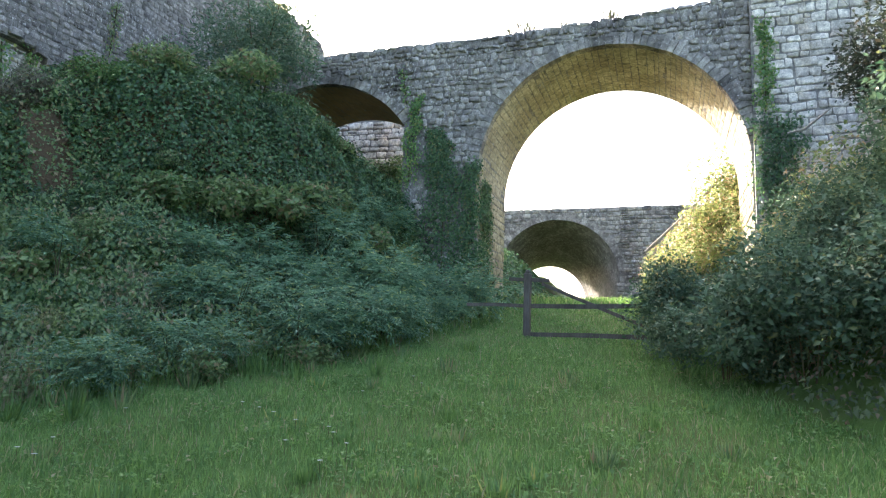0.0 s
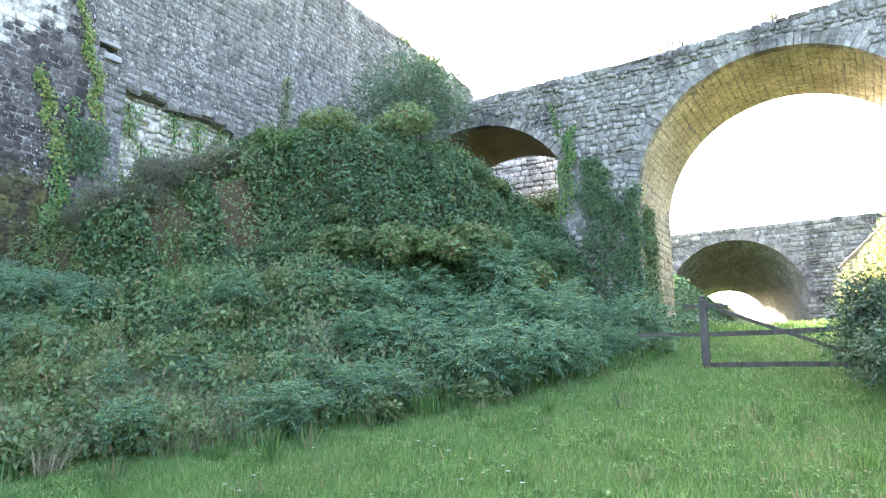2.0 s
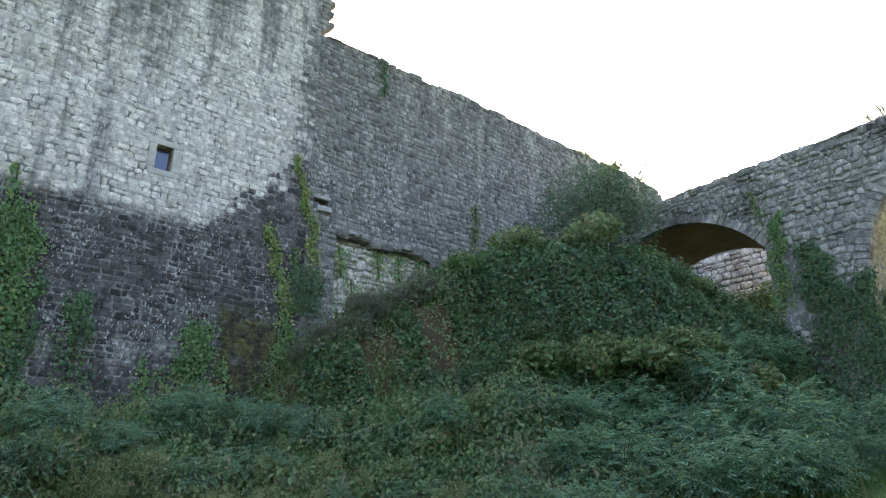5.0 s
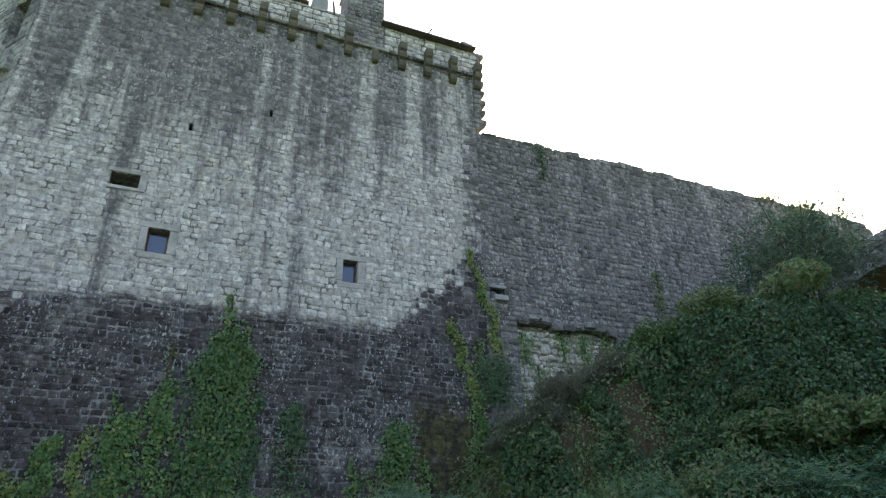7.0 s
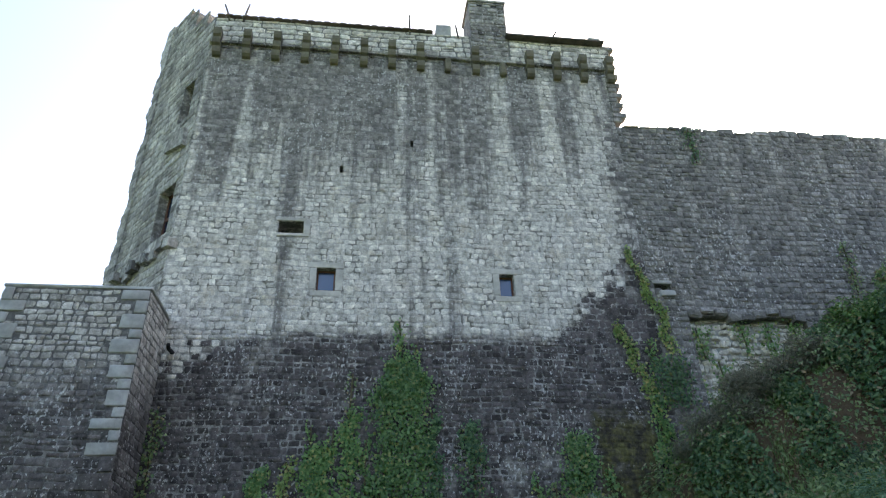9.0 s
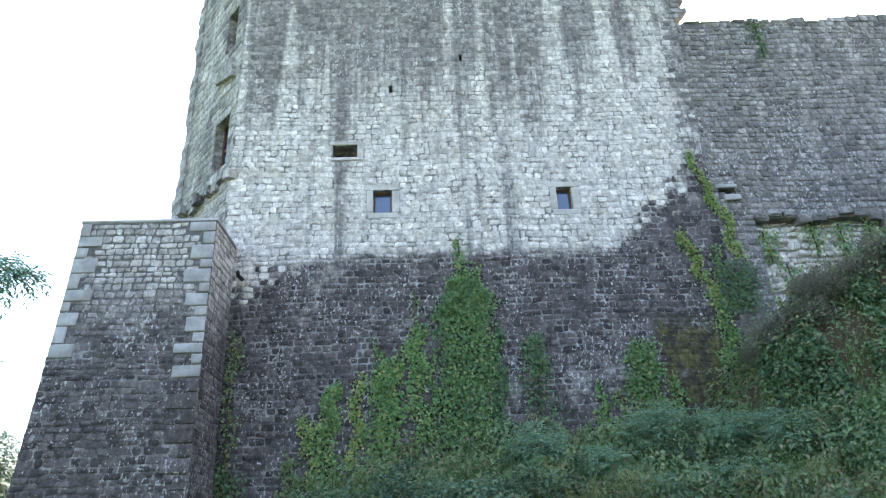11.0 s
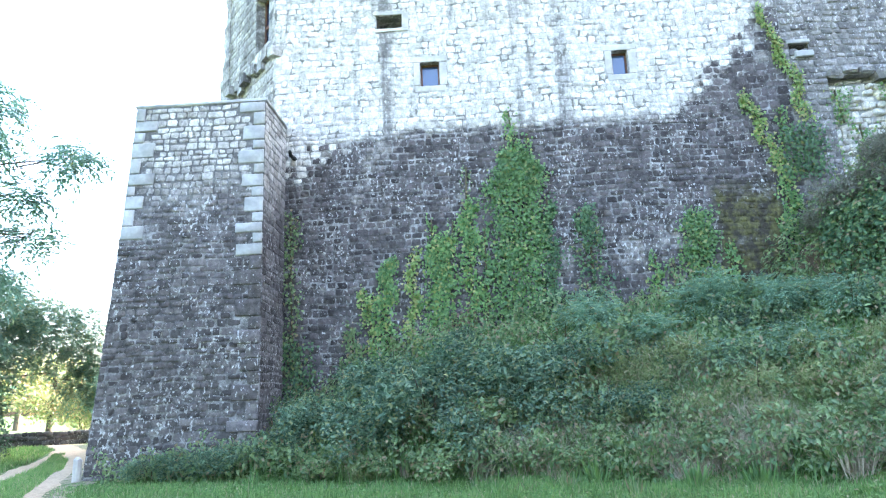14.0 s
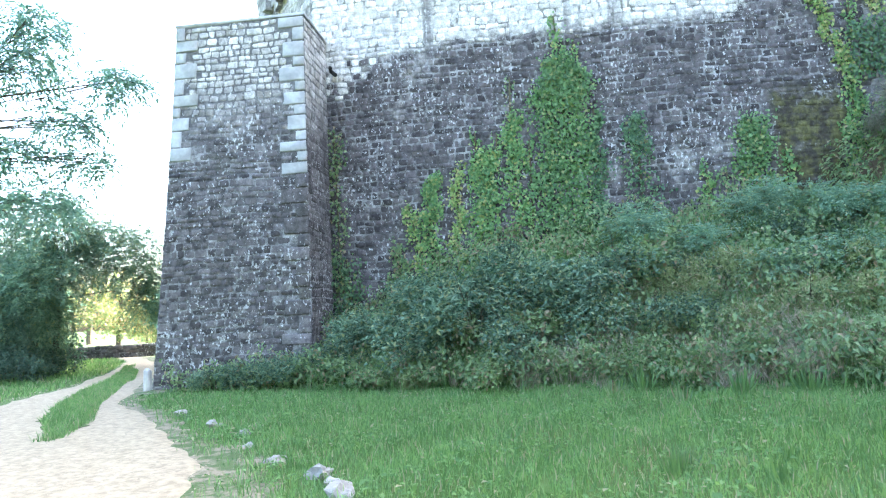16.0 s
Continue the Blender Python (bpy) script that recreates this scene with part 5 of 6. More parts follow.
# lumpy growth on the mound below the bridge
mix_spots = []
for k in range(38):
    x = RNG.uniform(11.5, 21.2)
    y = RNG.uniform(float(foot_line(x)) + 3.6, float(np.interp(x, [11, 14, 18, 22], [-2.4, -2.8, -3.6, -7.4])))
    mix_spots.append((x, y, RNG.uniform(0.45, 0.9) * (1.0 if x < 18.8 else 0.5)))
bank_spots = []
for k in range(30):
    x = RNG.uniform(-1.5, 10.5)
    y = RNG.uniform(float(foot_line(x)) + 0.7, -1.2)
    bank_spots.append((x, y, RNG.uniform(0.35, 0.65)))
mound = [leaf_shrub(1.2, 1.5, 2600, 0.10, L_IVY, "bushy ivy mass on the mound", "ivy_bush", 9, 0.7, group="bushes on the mound"),
         leaf_shrub(1.2, 1.6, 2600, 0.11, L_BRAMBLE, "bramble bush with olive leaves on the mound", "mound_bush", 9, 0.5, group="bushes on the mound"),
         leaf_shrub(1.1, 1.7, 2400, 0.10, L_DARK, "dark bush on the mound", "mound_bush", 9, 0.5, group="bushes on the mound"),
         leaf_shrub(1.1, 1.6, 2200, 0.12, L_IVY_MID, "light green bush on the mound", "mound_bush", 8, 0.55, group="bushes on the mound")]
plant_row(mound, mix_spots + bank_spots + [(28.0, -4.2, 1.0), (28.2, -5.6, 1.2), (28.0, -2.6, 1.15), (28.4, -7.4, 1.2), (27.4, -3.4, 0.8)], -0.2)
scrub = [leaf_shrub(1.0, 1.0, 4200, 0.16, L_SCRUB, "grey-brown dry scrub hanging over the bank", "dry_scrub", 9, 0.10, flat=0.9, group="dry scrub on the bank") for _ in range(2)]
plant_row(scrub, [(8.9, -1.5, 0.7), (9.3, -1.9, 0.95), (9.9, -2.0, 1.05), (10.5, -2.2, 1.1), (11.2, -2.3, 1.15), (11.9, -2.5, 1.1), (12.6, -2.8, 1.0), (13.4, -3.2, 0.85), (15.6, -3.2, 0.7), (16.8, -3.8, 0.8)], -0.15)

# ---- ivy on the walls ----


def wall_ivy(spine, half, density, material, label, place=on_wall, leaf=0.095, ragged=0.5):
    """Leaves hanging on a wall round a spine of (s, z) points, half as wide as half(t)."""
    sp = np.array(spine, float)
    k = np.linspace(0, 1, len(sp))
    length = np.hypot(*np.diff(sp, axis=0).T).sum()
    wide = np.array([half(t) for t in np.linspace(0, 1, 20)]).mean() * 2
    n = int(1.8 * density * length * wide)
    t = RNG.random(n)
    w = np.array([half(q) for q in t])
    w = w * (1 + ragged * np.sin(t * 31 + 1.3) * np.sin(t * 77))
    s = np.interp(t, k, sp[:, 0]) + (RNG.uniform(-1, 1, n) * 0.85 + RNG.normal(0, 0.14, n)) * w + 0.12 * np.sin(t * 17 + length)
    z = np.interp(t, k, sp[:, 1]) + RNG.normal(0, 0.12, n)
    o = 0.05 + 0.16 * RNG.random(n) * np.minimum(1, w * 2)
    base = np.stack(place(s, z, o), -1)
    a = np.stack(place(s * 0, z * 0, o * 0 + 1.0), -1) - np.stack(place(s * 0, z * 0, o * 0), -1)
    way = -UPV + a * 0.35 + RNG.normal(0, 0.45, base.shape)
    ln = leaf * RNG.uniform(0.6, 1.25, n)
    v, f = leaf_arrays(base, way, a + RNG.normal(0, 0.35, base.shape) + UPV * 0.3, ln, ln * 0.85)
    t = thing("wall_ivy", label, "ivy", group="ivy climbing the walls")
    part("foliage", from_arrays("foliage", v, f, material), t)
    so = Solid()
    pts = [tuple(float(c) for c in place(q[0], q[1], 0.05)) for q in spine]
    so.tube(pts, [0.025] * len(pts), 5)
    part("vine", so.mesh("vine", M_STEM), t)
    return t


IV = "bright green ivy climbing the dark wall"
wall_ivy([(1.3, 2.4), (1.25, 5.0), (1.3, 7.2), (1.3, 8.3)], lambda t: 0.86 - 0.06 * t if t < 0.8 else 0.80 - 2.0 * (t - 0.8), 420, L_IVY_MID, IV, ragged=0.2)
wall_ivy([(1.2, 8.0), (1.25, 8.8), (1.2, 9.6)], lambda t: 0.30 - 0.24 * t, 200, L_IVY_LIGHT, IV)
wall_ivy([(1.6, 8.0), (1.7, 8.9)], lambda t: 0.14 - 0.1 * t, 160, L_IVY_LIGHT, IV)
wall_ivy([(2.15, 3.0), (2.1, 6.9)], lambda t: 0.32 - 0.2 * t, 300, L_IVY, IV)
wall_ivy([(-1.0, 2.2), (-0.95, 4.4), (-0.9, 6.0)], lambda t: 0.55 - 0.18 * t, 360, L_IVY_LIGHT, IV)
wall_ivy([(-1.15, 5.6), (-1.15, 6.5)], lambda t: 0.12 - 0.1 * t, 260, L_IVY_LIGHT, IV)
wall_ivy([(-0.6, 5.6), (-0.55, 6.4)], lambda t: 0.12 - 0.1 * t, 260, L_IVY_LIGHT, IV)
wall_ivy([(-0.1, 3.0), (-0.1, 5.6), (-0.12, 6.9)], lambda t: 0.30 - 0.10 * t, 360, L_IVY_LIGHT, IV)
wall_ivy([(0.3, 3.0), (0.32, 6.2)], lambda t: 0.14 - 0.08 * t, 300, L_IVY_MID, IV)
wall_ivy([(-0.15, 6.8), (-0.1, 8.0)], lambda t: 0.08 - 0.05 * t, 200, L_BRAMBLE, "sparse browning creeper on the wall")
wall_ivy([(-1.75, 2.0), (-1.72, 5.6)], lambda t: 0.19 - 0.06 * t, 330, L_IVY_YELLOW, "yellowing ivy pillar on the dark wall")
wall_ivy([(-2.5, 2.0), (-2.5, 4.2), (-2.35, 5.4)], lambda t: 0.5 - 0.38 * t, 330, L_IVY_LIGHT, IV)
wall_ivy([(-2.75, 2.6), (-2.95, 3.9), (-3.1, 4.6)], lambda t: 0.22 - 0.14 * t, 300, L_IVY_YELLOW, "yellowing ivy pillar on the dark wall")
wall_ivy([(-3.4, 1.4), (-3.4, 3.6)], lambda t: 0.45 - 0.25 * t, 240, L_BRAMBLE, "sparse browning creeper on the wall")
wall_ivy([(-0.8, 2.6), (-0.3, 3.8)], lambda t: 0.5, 150, L_RUSSET, "russet dying creeper on the wall")
wall_ivy([(3.25, 3.0), (3.2, 5.6), (3.1, 6.6)], lambda t: 0.62 - 0.42 * t, 170, L_IVY, IV)
wall_ivy([(6.1, 3.6), (6.1, 5.2), (6.2, 6.3)], lambda t: 0.58 - 0.2 * t, 380, L_IVY_MID, IV)
wall_ivy([(6.9, 3.6), (7.0, 5.4)], lambda t: 0.14, 280, L_IVY_LIGHT, IV)
wall_ivy([(4.9, 3.4), (4.9, 5.2)], lambda t: 0.26 - 0.14 * t, 220, L_IVY_LIGHT, IV)
wall_ivy([(5.3, 3.4), (5.4, 4.9)], lambda t: 0.2 - 0.12 * t, 200, L_BRAMBLE, "sparse browning creeper on the wall")
wall_ivy([(8.75, 12.4), (8.9, 11.3), (9.2, 10.6), (9.45, 9.6), (9.4, 8.9)], lambda t: 0.09 + 0.14 * t, 380, L_IVY_YELLOW, "bright ivy streamer hanging on the wall")
wall_ivy([(7.85, 9.7), (8.15, 9.0), (8.4, 8.0), (8.8, 7.3)], lambda t: 0.10 + 0.16 * t, 360, L_IVY_YELLOW, "bright ivy streamer hanging on the wall")
wall_ivy([(8.8, 9.2), (8.85, 8.4)], lambda t: 0.12, 260, L_IVY_LIGHT, "bright ivy streamer hanging on the wall")
wall_ivy([(9.3, 8.6), (9.3, 7.2)], lambda t: 0.6, 300, L_IVY, "dark ivy clump on the wall")
wall_ivy([(8.75, 7.2), (8.6, 5.8), (8.55, 4.2)], lambda t: 0.24, 330, L_IVY_LIGHT, IV)
for a, b, w in ((10.5, 9.7, 0.45), (11.0, 8.6, 0.4), (12.0, 9.9, 0.3), (12.9, 9.9, 0.45), (13.8, 10.1, 0.35), (10.2, 8.2, 0.25)):
    wall_ivy([(a, b), (a + 0.1, b - 1.0)], lambda t: w * (1 - 0.5 * t), 130, L_IVY_LIGHT, "ivy patch on the pale hollow of the wall", lambda s, z, o: on_wall(s, z, o - 0.15))
wall_ivy([(12.0, 17.8), (12.0, 16.2)], lambda t: 0.35 - 0.2 * t, 130, L_IVY, "thin creeper hanging from the wall top")
wall_ivy([(19.4, 12.9), (19.6, 10.6)], lambda t: 0.65 - 0.25 * t, 170, L_IVY, IV)
wall_ivy([(16.6, 13.0), (16.5, 11.0)], lambda t: 0.25, 110, L_BRAMBLE, "sparse browning creeper on the wall")
wall_ivy([(-5.15, 6.9), (-5.1, 4.2), (-5.0, 1.0)], lambda t: 0.25, 110, L_BRAMBLE, "sparse browning creeper in the wall corner")
wall_ivy([(-4.9, 3.2), (-4.8, 0.8)], lambda t: 0.5, 170, L_IVY, "dark ivy in the corner of the buttress")
wall_ivy([(10.4, 4.0), (10.4, 7.4), (10.0, 9.4)], lambda t: 1.3 - 1.0 * t, 300, L_IVY, "thick ivy covering the bridge pier", on_bridge)
wall_ivy([(9.0, 7.5), (9.1, 9.4), (9.3, 10.8)], lambda t: 0.45 - 0.3 * t, 260, L_IVY_LIGHT, IV, on_bridge)
wall_ivy([(8.8, 10.6), (8.6, 12.0)], lambda t: 0.16, 120, L_IVY_LIGHT, IV, on_bridge)
wall_ivy([(11.4, 4.0), (11.4, 8.2)], lambda t: 0.5 - 0.2 * t, 330, L_IVY, "thick ivy covering the bridge pier", on_bridge)
wall_ivy([(1.2, 3.0), (1.0, 6.0), (0.8, 7.6)], lambda t: 1.1 - 0.6 * t, 240, L_IVY, "ivy inside the arch of the bridge", lambda s, z, o: (BX + s, -(16.05 - 4.47 + o), z))
wall_ivy([(20.95, 12.2), (20.9, 9.2)], lambda t: 0.2 + 0.12 * t, 260, L_IVY_LIGHT, "bright ivy on the bridge abutment", lambda p, z, o: (BX - 0.25 - o, -p, z))
wall_ivy([(21.2, 9.0), (21.4, 4.0)], lambda t: 0.7, 260, L_IVY, "dark ivy on the bridge abutment", lambda p, z, o: (BX - 0.25 - o, -p, z))

# ---- ground cover ----


def scatter(n, box, ok):
    x, y = RNG.uniform(box[0], box[1], n), RNG.uniform(box[2], box[3], n)
    m = ok(x, y)
    return x[m], y[m]


def normals(x, y):
    e = 0.15
    nx = (ground_z(x - e, y) - ground_z(x + e, y)) / (2 * e)
    ny2 = (ground_z(x, y - e) - ground_z(x, y + e)) / (2 * e)
    v = np.stack([nx, ny2, np.ones_like(nx)], 1)
    return v / np.linalg.norm(v, axis=1, keepdims=True)


def cover(name, label, x, y, leaf, material, lift, width=0.75):
    nr = normals(x, y)
    lump = 0.5 + 0.3 * np.sin(x * 1.9 + 1.0) * np.sin(y * 2.3) + 0.35 * np.sin(x * 4.7 + y * 1.3) * np.sin(y * 3.9 - x)
    p = np.stack([x, y, ground_z(x, y)], 1) + nr * (lift * RNG.random(len(x)) * (0.35 + lump))[:, None]
    n = len(x)
    way = RNG.normal(0, 0.6, (n, 3)) + np.stack([nr[:, 0], nr[:, 1], -0.5 * np.ones(n)], 1)
    ln = leaf * RNG.uniform(0.6, 1.3, n)
    v, f = leaf_arrays(p, way, nr + RNG.normal(0, 0.35, (n, 3)), ln, ln * width)
    return tagged(new(name, from_arrays(name, v, f, material)), label, "undergrowth", kind="stuff")


def steep_weight(x, y):
    return 1 / normals(x, y)[:, 2]


def thick(x, y, most=3.0):
    return RNG.random(len(x)) < np.clip(steep_weight(x, y), 1, most) / most


x, y = scatter(330000, (8.6, 22, -12.5, 0), lambda x, y: (y > foot_line(x) + 1.6) & (RNG.random(len(x)) < 0.95))
m = thick(x, y) & ((np.sin(x * 4.1 + 0.7) + 0.6 * np.sin(x * 9 + y) > -0.2) | (x > 12.8) | (x < 9.2) | (y < -6)) & ((x > 13.4) | (y < np.interp(x, [8.6, 9.6, 11, 12.5, 14], [-1.3, -1.8, -2.2, -2.7, -3.6]) - 0.15))
cover("ivy_cover", "thick dark ivy carpet over the steep bank", x[m], y[m], 0.115, L_IVY, 0.5)
x, y = scatter(120000, (-9, 13, -11, 0), lambda x, y: (y > foot_line(x) + 0.1) & ((y < -2.1) | (x > -5.2)))
cover("bank_undergrowth", "mixed brambles and weeds on the bank", x, y, 0.125, L_BRAMBLE, 0.75, 0.5)
x, y = scatter(26000, (22.5, 44, -20, -2), lambda x, y: (y > -12.5))
cover("ivy_cover_beyond", "green growth on the bank beyond the bridge", x, y, 0.22, L_IVY, 0.4)
# bramble cover in the darkened copy of the leaf, for the shaded bank
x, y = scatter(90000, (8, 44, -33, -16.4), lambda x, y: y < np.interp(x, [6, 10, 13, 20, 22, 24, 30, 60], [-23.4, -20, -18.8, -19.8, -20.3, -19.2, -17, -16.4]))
cover("far_bank_growth", "brambles on the bank across the moat", x, y, 0.11, L_WEED_SHADE, 0.7, 0.55)


def blades(name, label, x, y, high, wide, material, bend=0.9, category="grass"):
    n = len(x)
    p = np.stack([x, y, ground_z(x, y) - 0.01], 1)
    a = RNG.uniform(0, math.tau, n)
    side = np.stack([np.cos(a), np.sin(a), np.zeros(n)], 1) * (wide * RNG.uniform(0.6, 1.3, n))[:, None] / 2
    h = high * RNG.uniform(0.45, 1.2, n)
    b = RNG.uniform(0, math.tau, n)
    out = np.stack([np.cos(b), np.sin(b), np.zeros(n)], 1) * (h * bend * RNG.random(n))[:, None]
    mid, tip = p + UPV * (h * 0.6)[:, None] + out * 0.35, p + UPV * h[:, None] + out
    v = np.stack([p - side, p + side, mid + side * 0.8, mid - side * 0.8, tip], 1).reshape(-1, 3)
    f = (np.array([(0, 1, 2), (0, 2, 3), (3, 2, 4)])[None] + 5 * np.arange(n)[:, None, None]).reshape(-1, 3)
    return tagged(new(name, from_arrays(name, v, f, material)), label, category, kind="stuff")


def off_road(x, y):
    right = np.interp(y, [p[1] for p in ROAD_R], [p[0] for p in ROAD_R])
    left = np.interp(y, [p[1] for p in ROAD_L], [p[0] for p in ROAD_L])
    ragged = 0.25 * np.sin(x * 5 + y * 3) + 0.2 * RNG.normal(size=len(x))
    return (x > right + 0.12 + 0.8 * ragged) | (x < left + 0.1 + ragged)


def worn(x, y):
    """Thin, trodden turf beside the track."""
    off = x - np.interp(y, [p[1] for p in ROAD_R], [p[0] for p in ROAD_R])
    patch = 0.5 + 0.5 * np.sin(x * 2.3 + 1.1) * np.sin(y * 1.9 + x)
    return RNG.random(len(x)) < np.clip(0.30 + off / 1.1 + 0.6 * (patch - 0.6), 0.10, 1.0)


def lawn(x, y):
    r = np.hypot(x, y + 18)
    yr = np.interp(x, [-60, 0, 6, 10, 13, 20, 22, 24], [-44, -28, -23.4, -20, -18.8, -19.8, -20, -19])
    return (r > 0.5) & (y < foot_line(x) + 0.5) & (y > yr) & off_road(x, y) & worn(x, y) & ((x > -2) | (y > -14)) & (RNG.random(len(x)) < np.clip(10.0 / r, 0.25, 1))


x, y = scatter(440000, (-9, 24, -27, -3), lawn)
blades("meadow_grass", "lush green meadow grass on the moat floor", x, y, 0.13, 0.013, L_GRASS)
x, y = scatter(26000, (-9, 24, -27, -3), lambda x, y: lawn(x, y) & (np.sin(x * 0.9 + 2) * np.sin(y * 1.1 + x * 0.3) > 0.25))
blades("tall_grass", "taller grass tufts in the meadow", x, y, 0.27, 0.014, L_GRASS, 0.7)
x, y = scatter(170000, (-18, -6, -9, 8.5), lambda x, y: ~off_road(x, y) & (np.abs(x - np.interp(y, [-8.7, -7.1, -4.9, -1.8, 1.4, 5, 7.9], [-7.1, -8.1, -9.5, -11.1, -12.6, -14.6, -16.6])) < np.interp(y, [-8.7, -7, -2, 5, 8], [0.15, 0.5, 0.5, 0.35, 0.1])))
blades("strip_grass", "grass growing between the wheel tracks", x, y, 0.17, 0.016, L_GRASS)
x, y = scatter(60000, (-30, -9, -12, 16), lambda x, y: (x < np.interp(y, [p[1] for p in ROAD_L], [p[0] for p in ROAD_L]) - 0.1))
blades("verge_grass", "green grass along the verge", x, y, 0.16, 0.025, L_GRASS)
x, y = scatter(30000, (24, 45, -20, -12.5), lambda x, y: y < -9)
blades("far_grass", "sunlit grass beyond the bridge", x, y, 0.3, 0.04, L_GRASS)
x, y = scatter(34000, (-5, 19, -13, -3.2), lambda x, y: (np.abs(y - foot_line(x) - 0.5) < 0.9) & (RNG.random(len(x)) < np.interp(x, [-1, 0, 5, 8], [0.5, 0.15, 0.15, 1.0])) & (np.sin(x * 1.3) * np.sin(x * 0.47 + 1) > -0.25))
blades("rank_grass", "rank grass along the foot of the bank", x, y, 0.55, 0.016, L_GRASS, 0.8)
x, y = scatter(70000, (-3, 11.5, -10, -2.5), lambda x, y: (y > foot_line(x) + 0.2) & (y < foot_line(x) + 3.4) & (np.sin(x * 1.7 + 0.4) + np.sin(y * 2.9 + x) > 0.1))
blades("dry_grass", "straw-coloured dead grass on the bank", x, y, 0.68, 0.011, M_DRY, 1.1)

ROCKS = [(-1.74, -12.11, 0.15), (-2.23, -11.21, 0.15), (-1.93, -11.59, 0.11), (-2.94, -10.59, 0.15), (-3.67, -9.64, 0.10), (-4.13, -8.70, 0.12), (-4.92, -8.02, 0.16), (-6.25, -6.58, 0.15)]
for x, y, r in ROCKS:
    rock(x, y, r * (0.85 if y < -11 else 0.68))

# low herbs in the turf, tufts on the bridge, loose branches
x, y = scatter(130000, (-9, 22, -26, -3), lambda x, y: lawn(x, y) & (np.sin(x * 1.9 + y) * np.sin(y * 2.3 - x * 0.7) + 0.5 * np.sin(x * 5.3) * np.sin(y * 4.9) > 0.05))
nn = len(x)
base = np.stack([x, y, ground_z(x, y) + RNG.uniform(0.02, 0.10, nn)], 1)
ln = RNG.uniform(0.03, 0.09, nn)
v, f = leaf_arrays(base, directions(nn, 0.35), UPV + RNG.normal(0, 0.3, base.shape), ln, ln * 0.6)
tagged(new("meadow_herbs", from_arrays("meadow_herbs", v, f, L_GRASS)), "low clover and herbs among the grass", "grass", kind="stuff")


def tuft(x, y, z, n, h, material, label, name="weed_tuft", wide=0.02):
    t = thing(name, label, "weed", (x, y, z), "weed tufts")
    a = RNG.uniform(0, math.tau, n)
    out = np.stack([np.cos(a), np.sin(a), np.zeros(n)], 1)
    hh = h * RNG.uniform(0.5, 1.1, n)
    root = out * RNG.uniform(0, 0.12, n)[:, None]
    v, f = leaf_arrays(root, UPV + out * RNG.uniform(0.1, 0.8, n)[:, None], out + RNG.normal(0, 0.2, out.shape), hh, np.full(n, wide))
    part("foliage", from_arrays("foliage", v, f, material), t)
    return t


for p, h in ((7.3, 0.3), (12.7, 0.5), (13.1, 0.6), (13.4, 0.5), (14.6, 0.35), (16.1, 0.55), (16.3, 0.4), (10.4, 0.25), (5.2, 0.25)):
    tuft(22.2, -p, deck(p) + 0.05, 26, h * 1.2, L_SCRUB, "dry weeds growing on the bridge top", wide=0.018)
for k in range(40):
    x = RNG.uniform(1.0, 16.0)
    yy = float(foot_line(x)) - RNG.uniform(-0.6, 3.5) * RNG.random()
    tuft(x, yy, float(ground_z(x, yy)) - 0.02, 30, RNG.uniform(0.25, 0.55), L_GRASS if k % 3 else L_BRAMBLE, "broad-leaved weed standing in the grass", wide=0.03)
for k in range(70):
    r, a = RNG.uniform(6.0, 15.0), math.radians(RNG.uniform(-8, 80))
    x, yy = r * math.cos(a), -18 + r * math.sin(a)
    if yy < float(foot_line(x)) - 0.3 and not (x < 3 and yy > -8):
        tuft(x, yy, float(ground_z(x, yy)) - 0.02, 40, RNG.uniform(0.14, 0.30), (L_GRASS, L_GRASS, L_BRAMBLE, L_IVY_LIGHT)[k % 4], "leafy clump of herbs in the meadow grass", wide=0.026)
for k in range(10):
    x = RNG.uniform(-2.8, 7.5)
    yy = float(foot_line(x)) + RNG.uniform(0.2, 1.6)
    tuft(x, yy, float(ground_z(x, yy)) - 0.02, 34, RNG.uniform(0.35, 0.6), M_DRY, "tuft of dead straw-coloured grass", "dead_grass_tuft", wide=0.009)

so = Solid()
so.tube([(27.0, -17.1, 5.6), (27.8, -18.4, 7.0), (28.6, -19.8, 8.6), (29.0, -20.9, 9.9)], [0.06, 0.055, 0.045, 0.02], 7)
tagged(new("fallen_branch", so.mesh("fallen_branch", M_ROCK)), "bleached bare branch leaning over the sunlit bank", "branch")
so = Solid()
so.tube([(13.8, -20.2, 5.95), (13.75, -20.5, 6.0), (13.6, -20.95, 6.35)], [0.02, 0.03, 0.015], 6)
tagged(new("bare_stick", so.mesh("bare_stick", M_ROCK)), "bleached bare stick rising from the hedge", "branch")

so = Solid()
so.box(-9.78, -9.58, -2.08, -1.88, -0.2, 0.58, 0.04, 0.06)
tagged(new("guard_stone", so.mesh("guard_stone", M_DRESSED)), "whitewashed guard stone at the buttress foot", "stone")

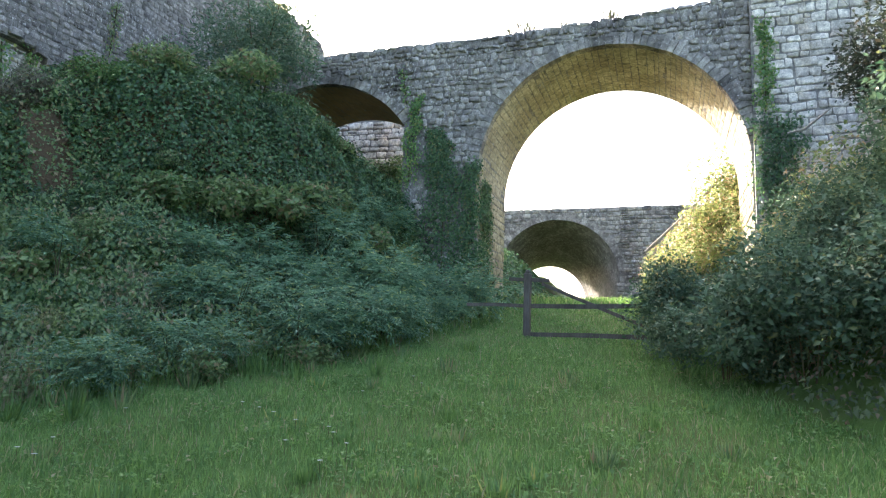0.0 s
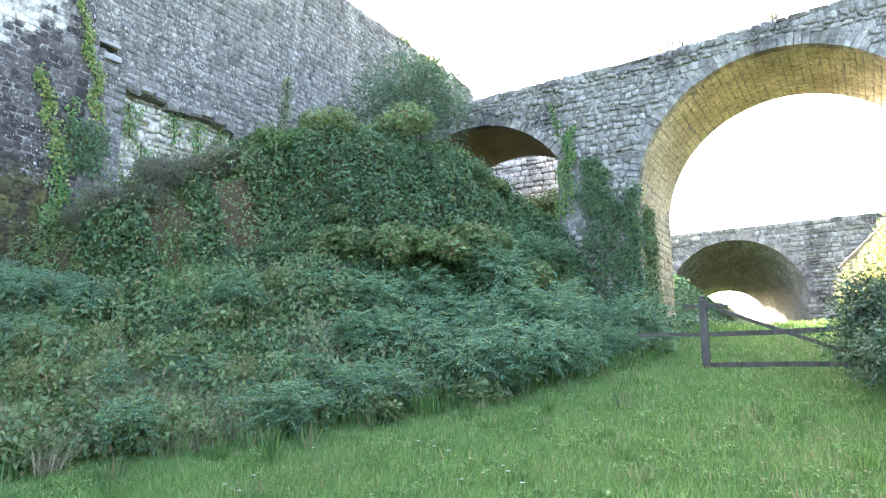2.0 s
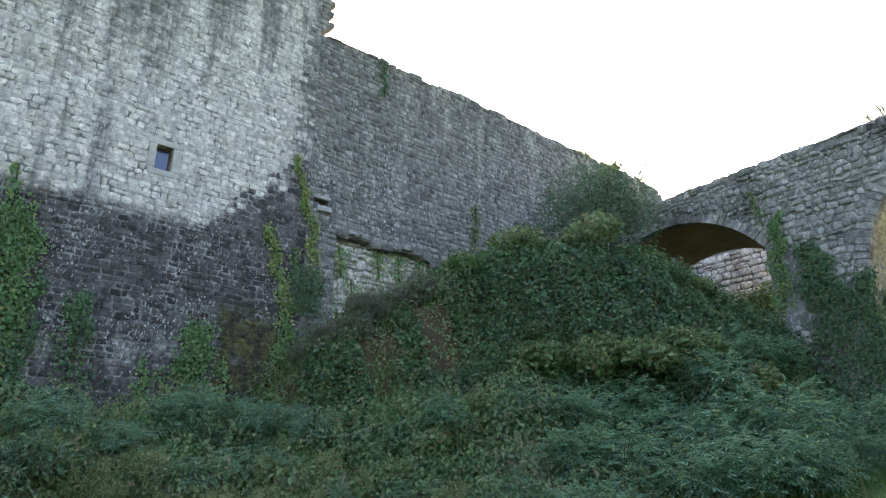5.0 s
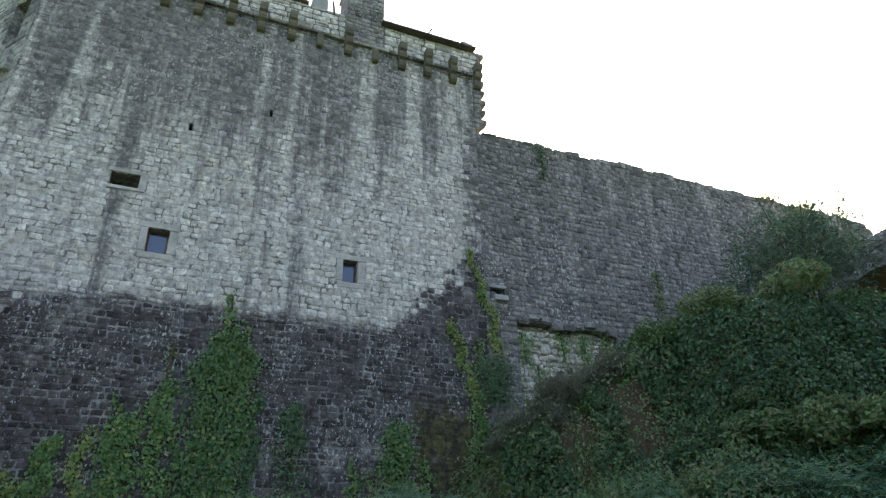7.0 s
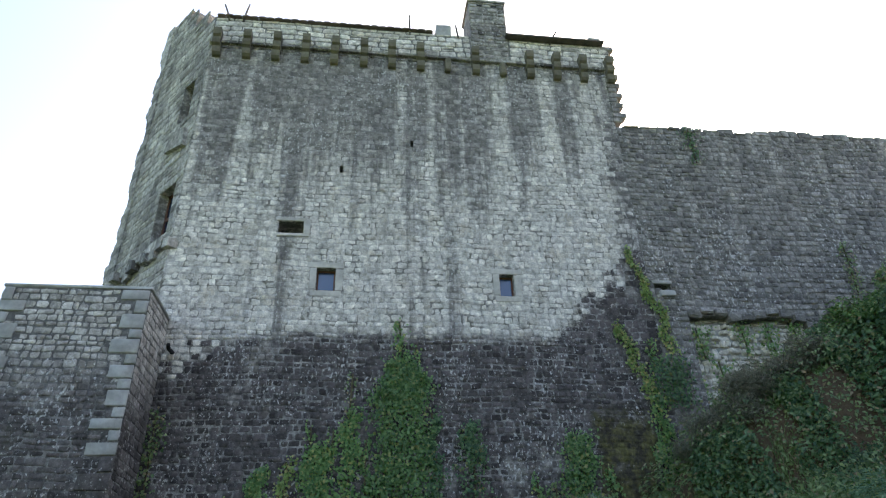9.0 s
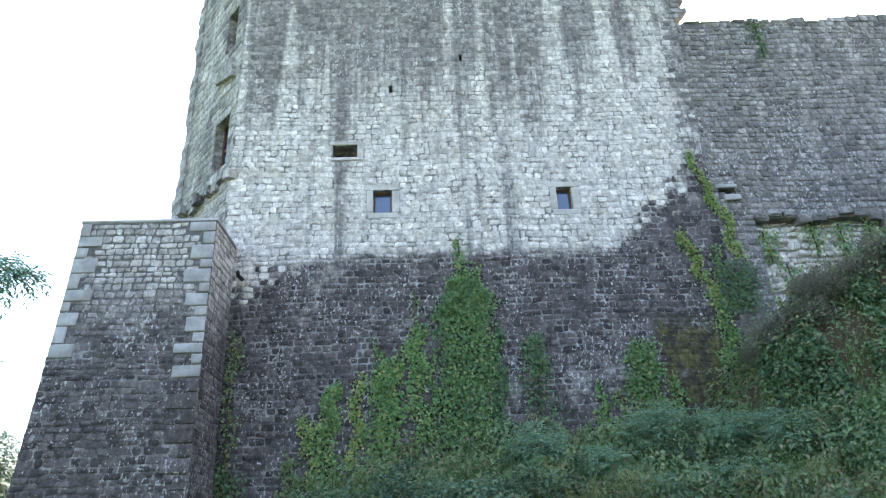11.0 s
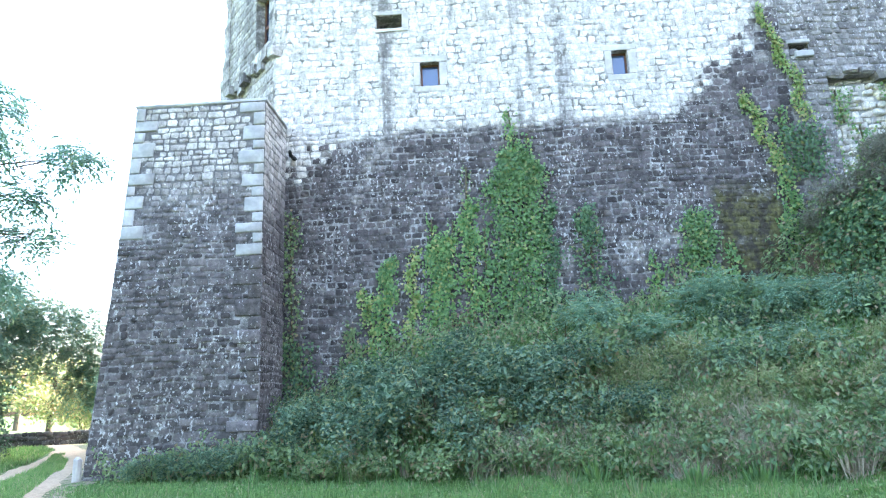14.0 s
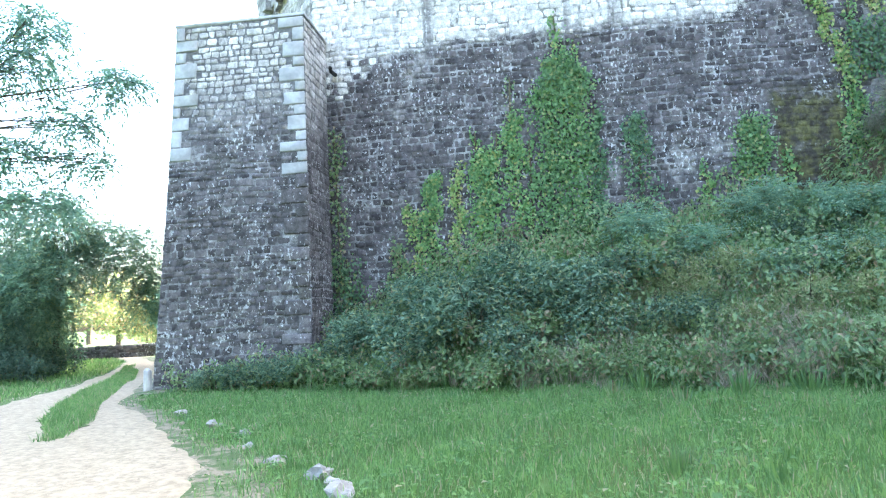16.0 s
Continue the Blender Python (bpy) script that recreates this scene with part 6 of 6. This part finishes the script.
x, y = scatter(90000, (-14, -1, -16, 6), lambda x, y: ~off_road(x + 0.25, y) & (RNG.random(len(x)) < 0.22))
nn = len(x)
r = 0.006 + 0.013 * RNG.random(nn) ** 3
ang = RNG.uniform(0, math.tau, nn)
c, s = np.cos(ang), np.sin(ang)
zz = ground_z(x, y) + 0.035
corner = [np.stack([x + r * 1.3 * (c * a - s * b), y + r * (s * a + c * b), zz + h * r], 1) for a, b, h in ((-1, -1, -0.4), (1, -1, -0.4), (1, 1, -0.4), (-1, 1, -0.4), (0.1, 0.0, 0.8))]
v = np.stack(corner, 1).reshape(-1, 3)
f = (np.array([(0, 1, 4), (1, 2, 4), (2, 3, 4), (3, 0, 4)])[None] + 5 * np.arange(nn)[:, None, None]).reshape(-1, 3)
tagged(new("gravel", from_arrays("gravel", v, f, M_CHIP)), "loose limestone chips on the track", "gravel", kind="stuff")

x, y = scatter(80000, (-4, 11, -9.5, -1.5), lambda x, y: (y > foot_line(x) + 0.3) & (np.sin(x * 2.3 + 1.1) * np.sin(y * 1.9) + 0.4 * np.sin(x * 6.1 + y * 3) > -0.2))
blades("bank_grass", "long rough grass growing through the brambles", x, y, 0.62, 0.011, L_GRASS, 1.1)


def daisy(x, y):
    z = float(ground_z(x, y))
    t = thing("wild_flower", "small white wild flower in the grass", "flower", (x, y, z), "wild flowers")
    so = Solid()
    so.tube([(0, 0, 0), (0.01, 0, 0.1), (0.015, 0.005, 0.2)], [0.004, 0.003, 0.003], 5)
    part("stalk", so.mesh("stalk", M_STEM), t)
    a = np.linspace(0, math.tau, 9)[:-1]
    way = np.stack([np.cos(a), np.sin(a), 0.25 + 0 * a], 1)
    root = np.tile((0.015, 0.005, 0.2), (8, 1))
    v, f = leaf_arrays(root, way, np.tile(UPV, (8, 1)), np.full(8, 0.035), np.full(8, 0.022))
    part("flower_head", from_arrays("flower_head", v, f, M_PETAL), t)


M_PETAL = plain("white petal", (0.6, 0.6, 0.58), (0.78, 0.78, 0.75), 30, 0.7, 0.1)
for k in range(16):
    daisy(float(RNG.uniform(4.5, 11.0)), float(RNG.uniform(-15.5, -10.5)))

# straw-coloured dead grass in patches along the foot of the bank
x, y = scatter(70000, (-3.0, 9.0, -13, -2), lambda x, y: (y > foot_line(x) + 0.25 + 0.3 * np.sin(x * 3.1)) & (y < foot_line(x) + np.interp(x, [-3, 0, 3, 6], [1.2, 2.3, 2.7, 2.2])) & (np.sin(x * 2.1 + 0.7) * np.sin(y * 2.7 + x) + 0.5 * np.sin(x * 5.3 + 2) > 0.12))
blades("dead_grass", "straw-coloured dead grass along the foot of the bank", x, y, 0.48, 0.013, M_DRY, 2.0)
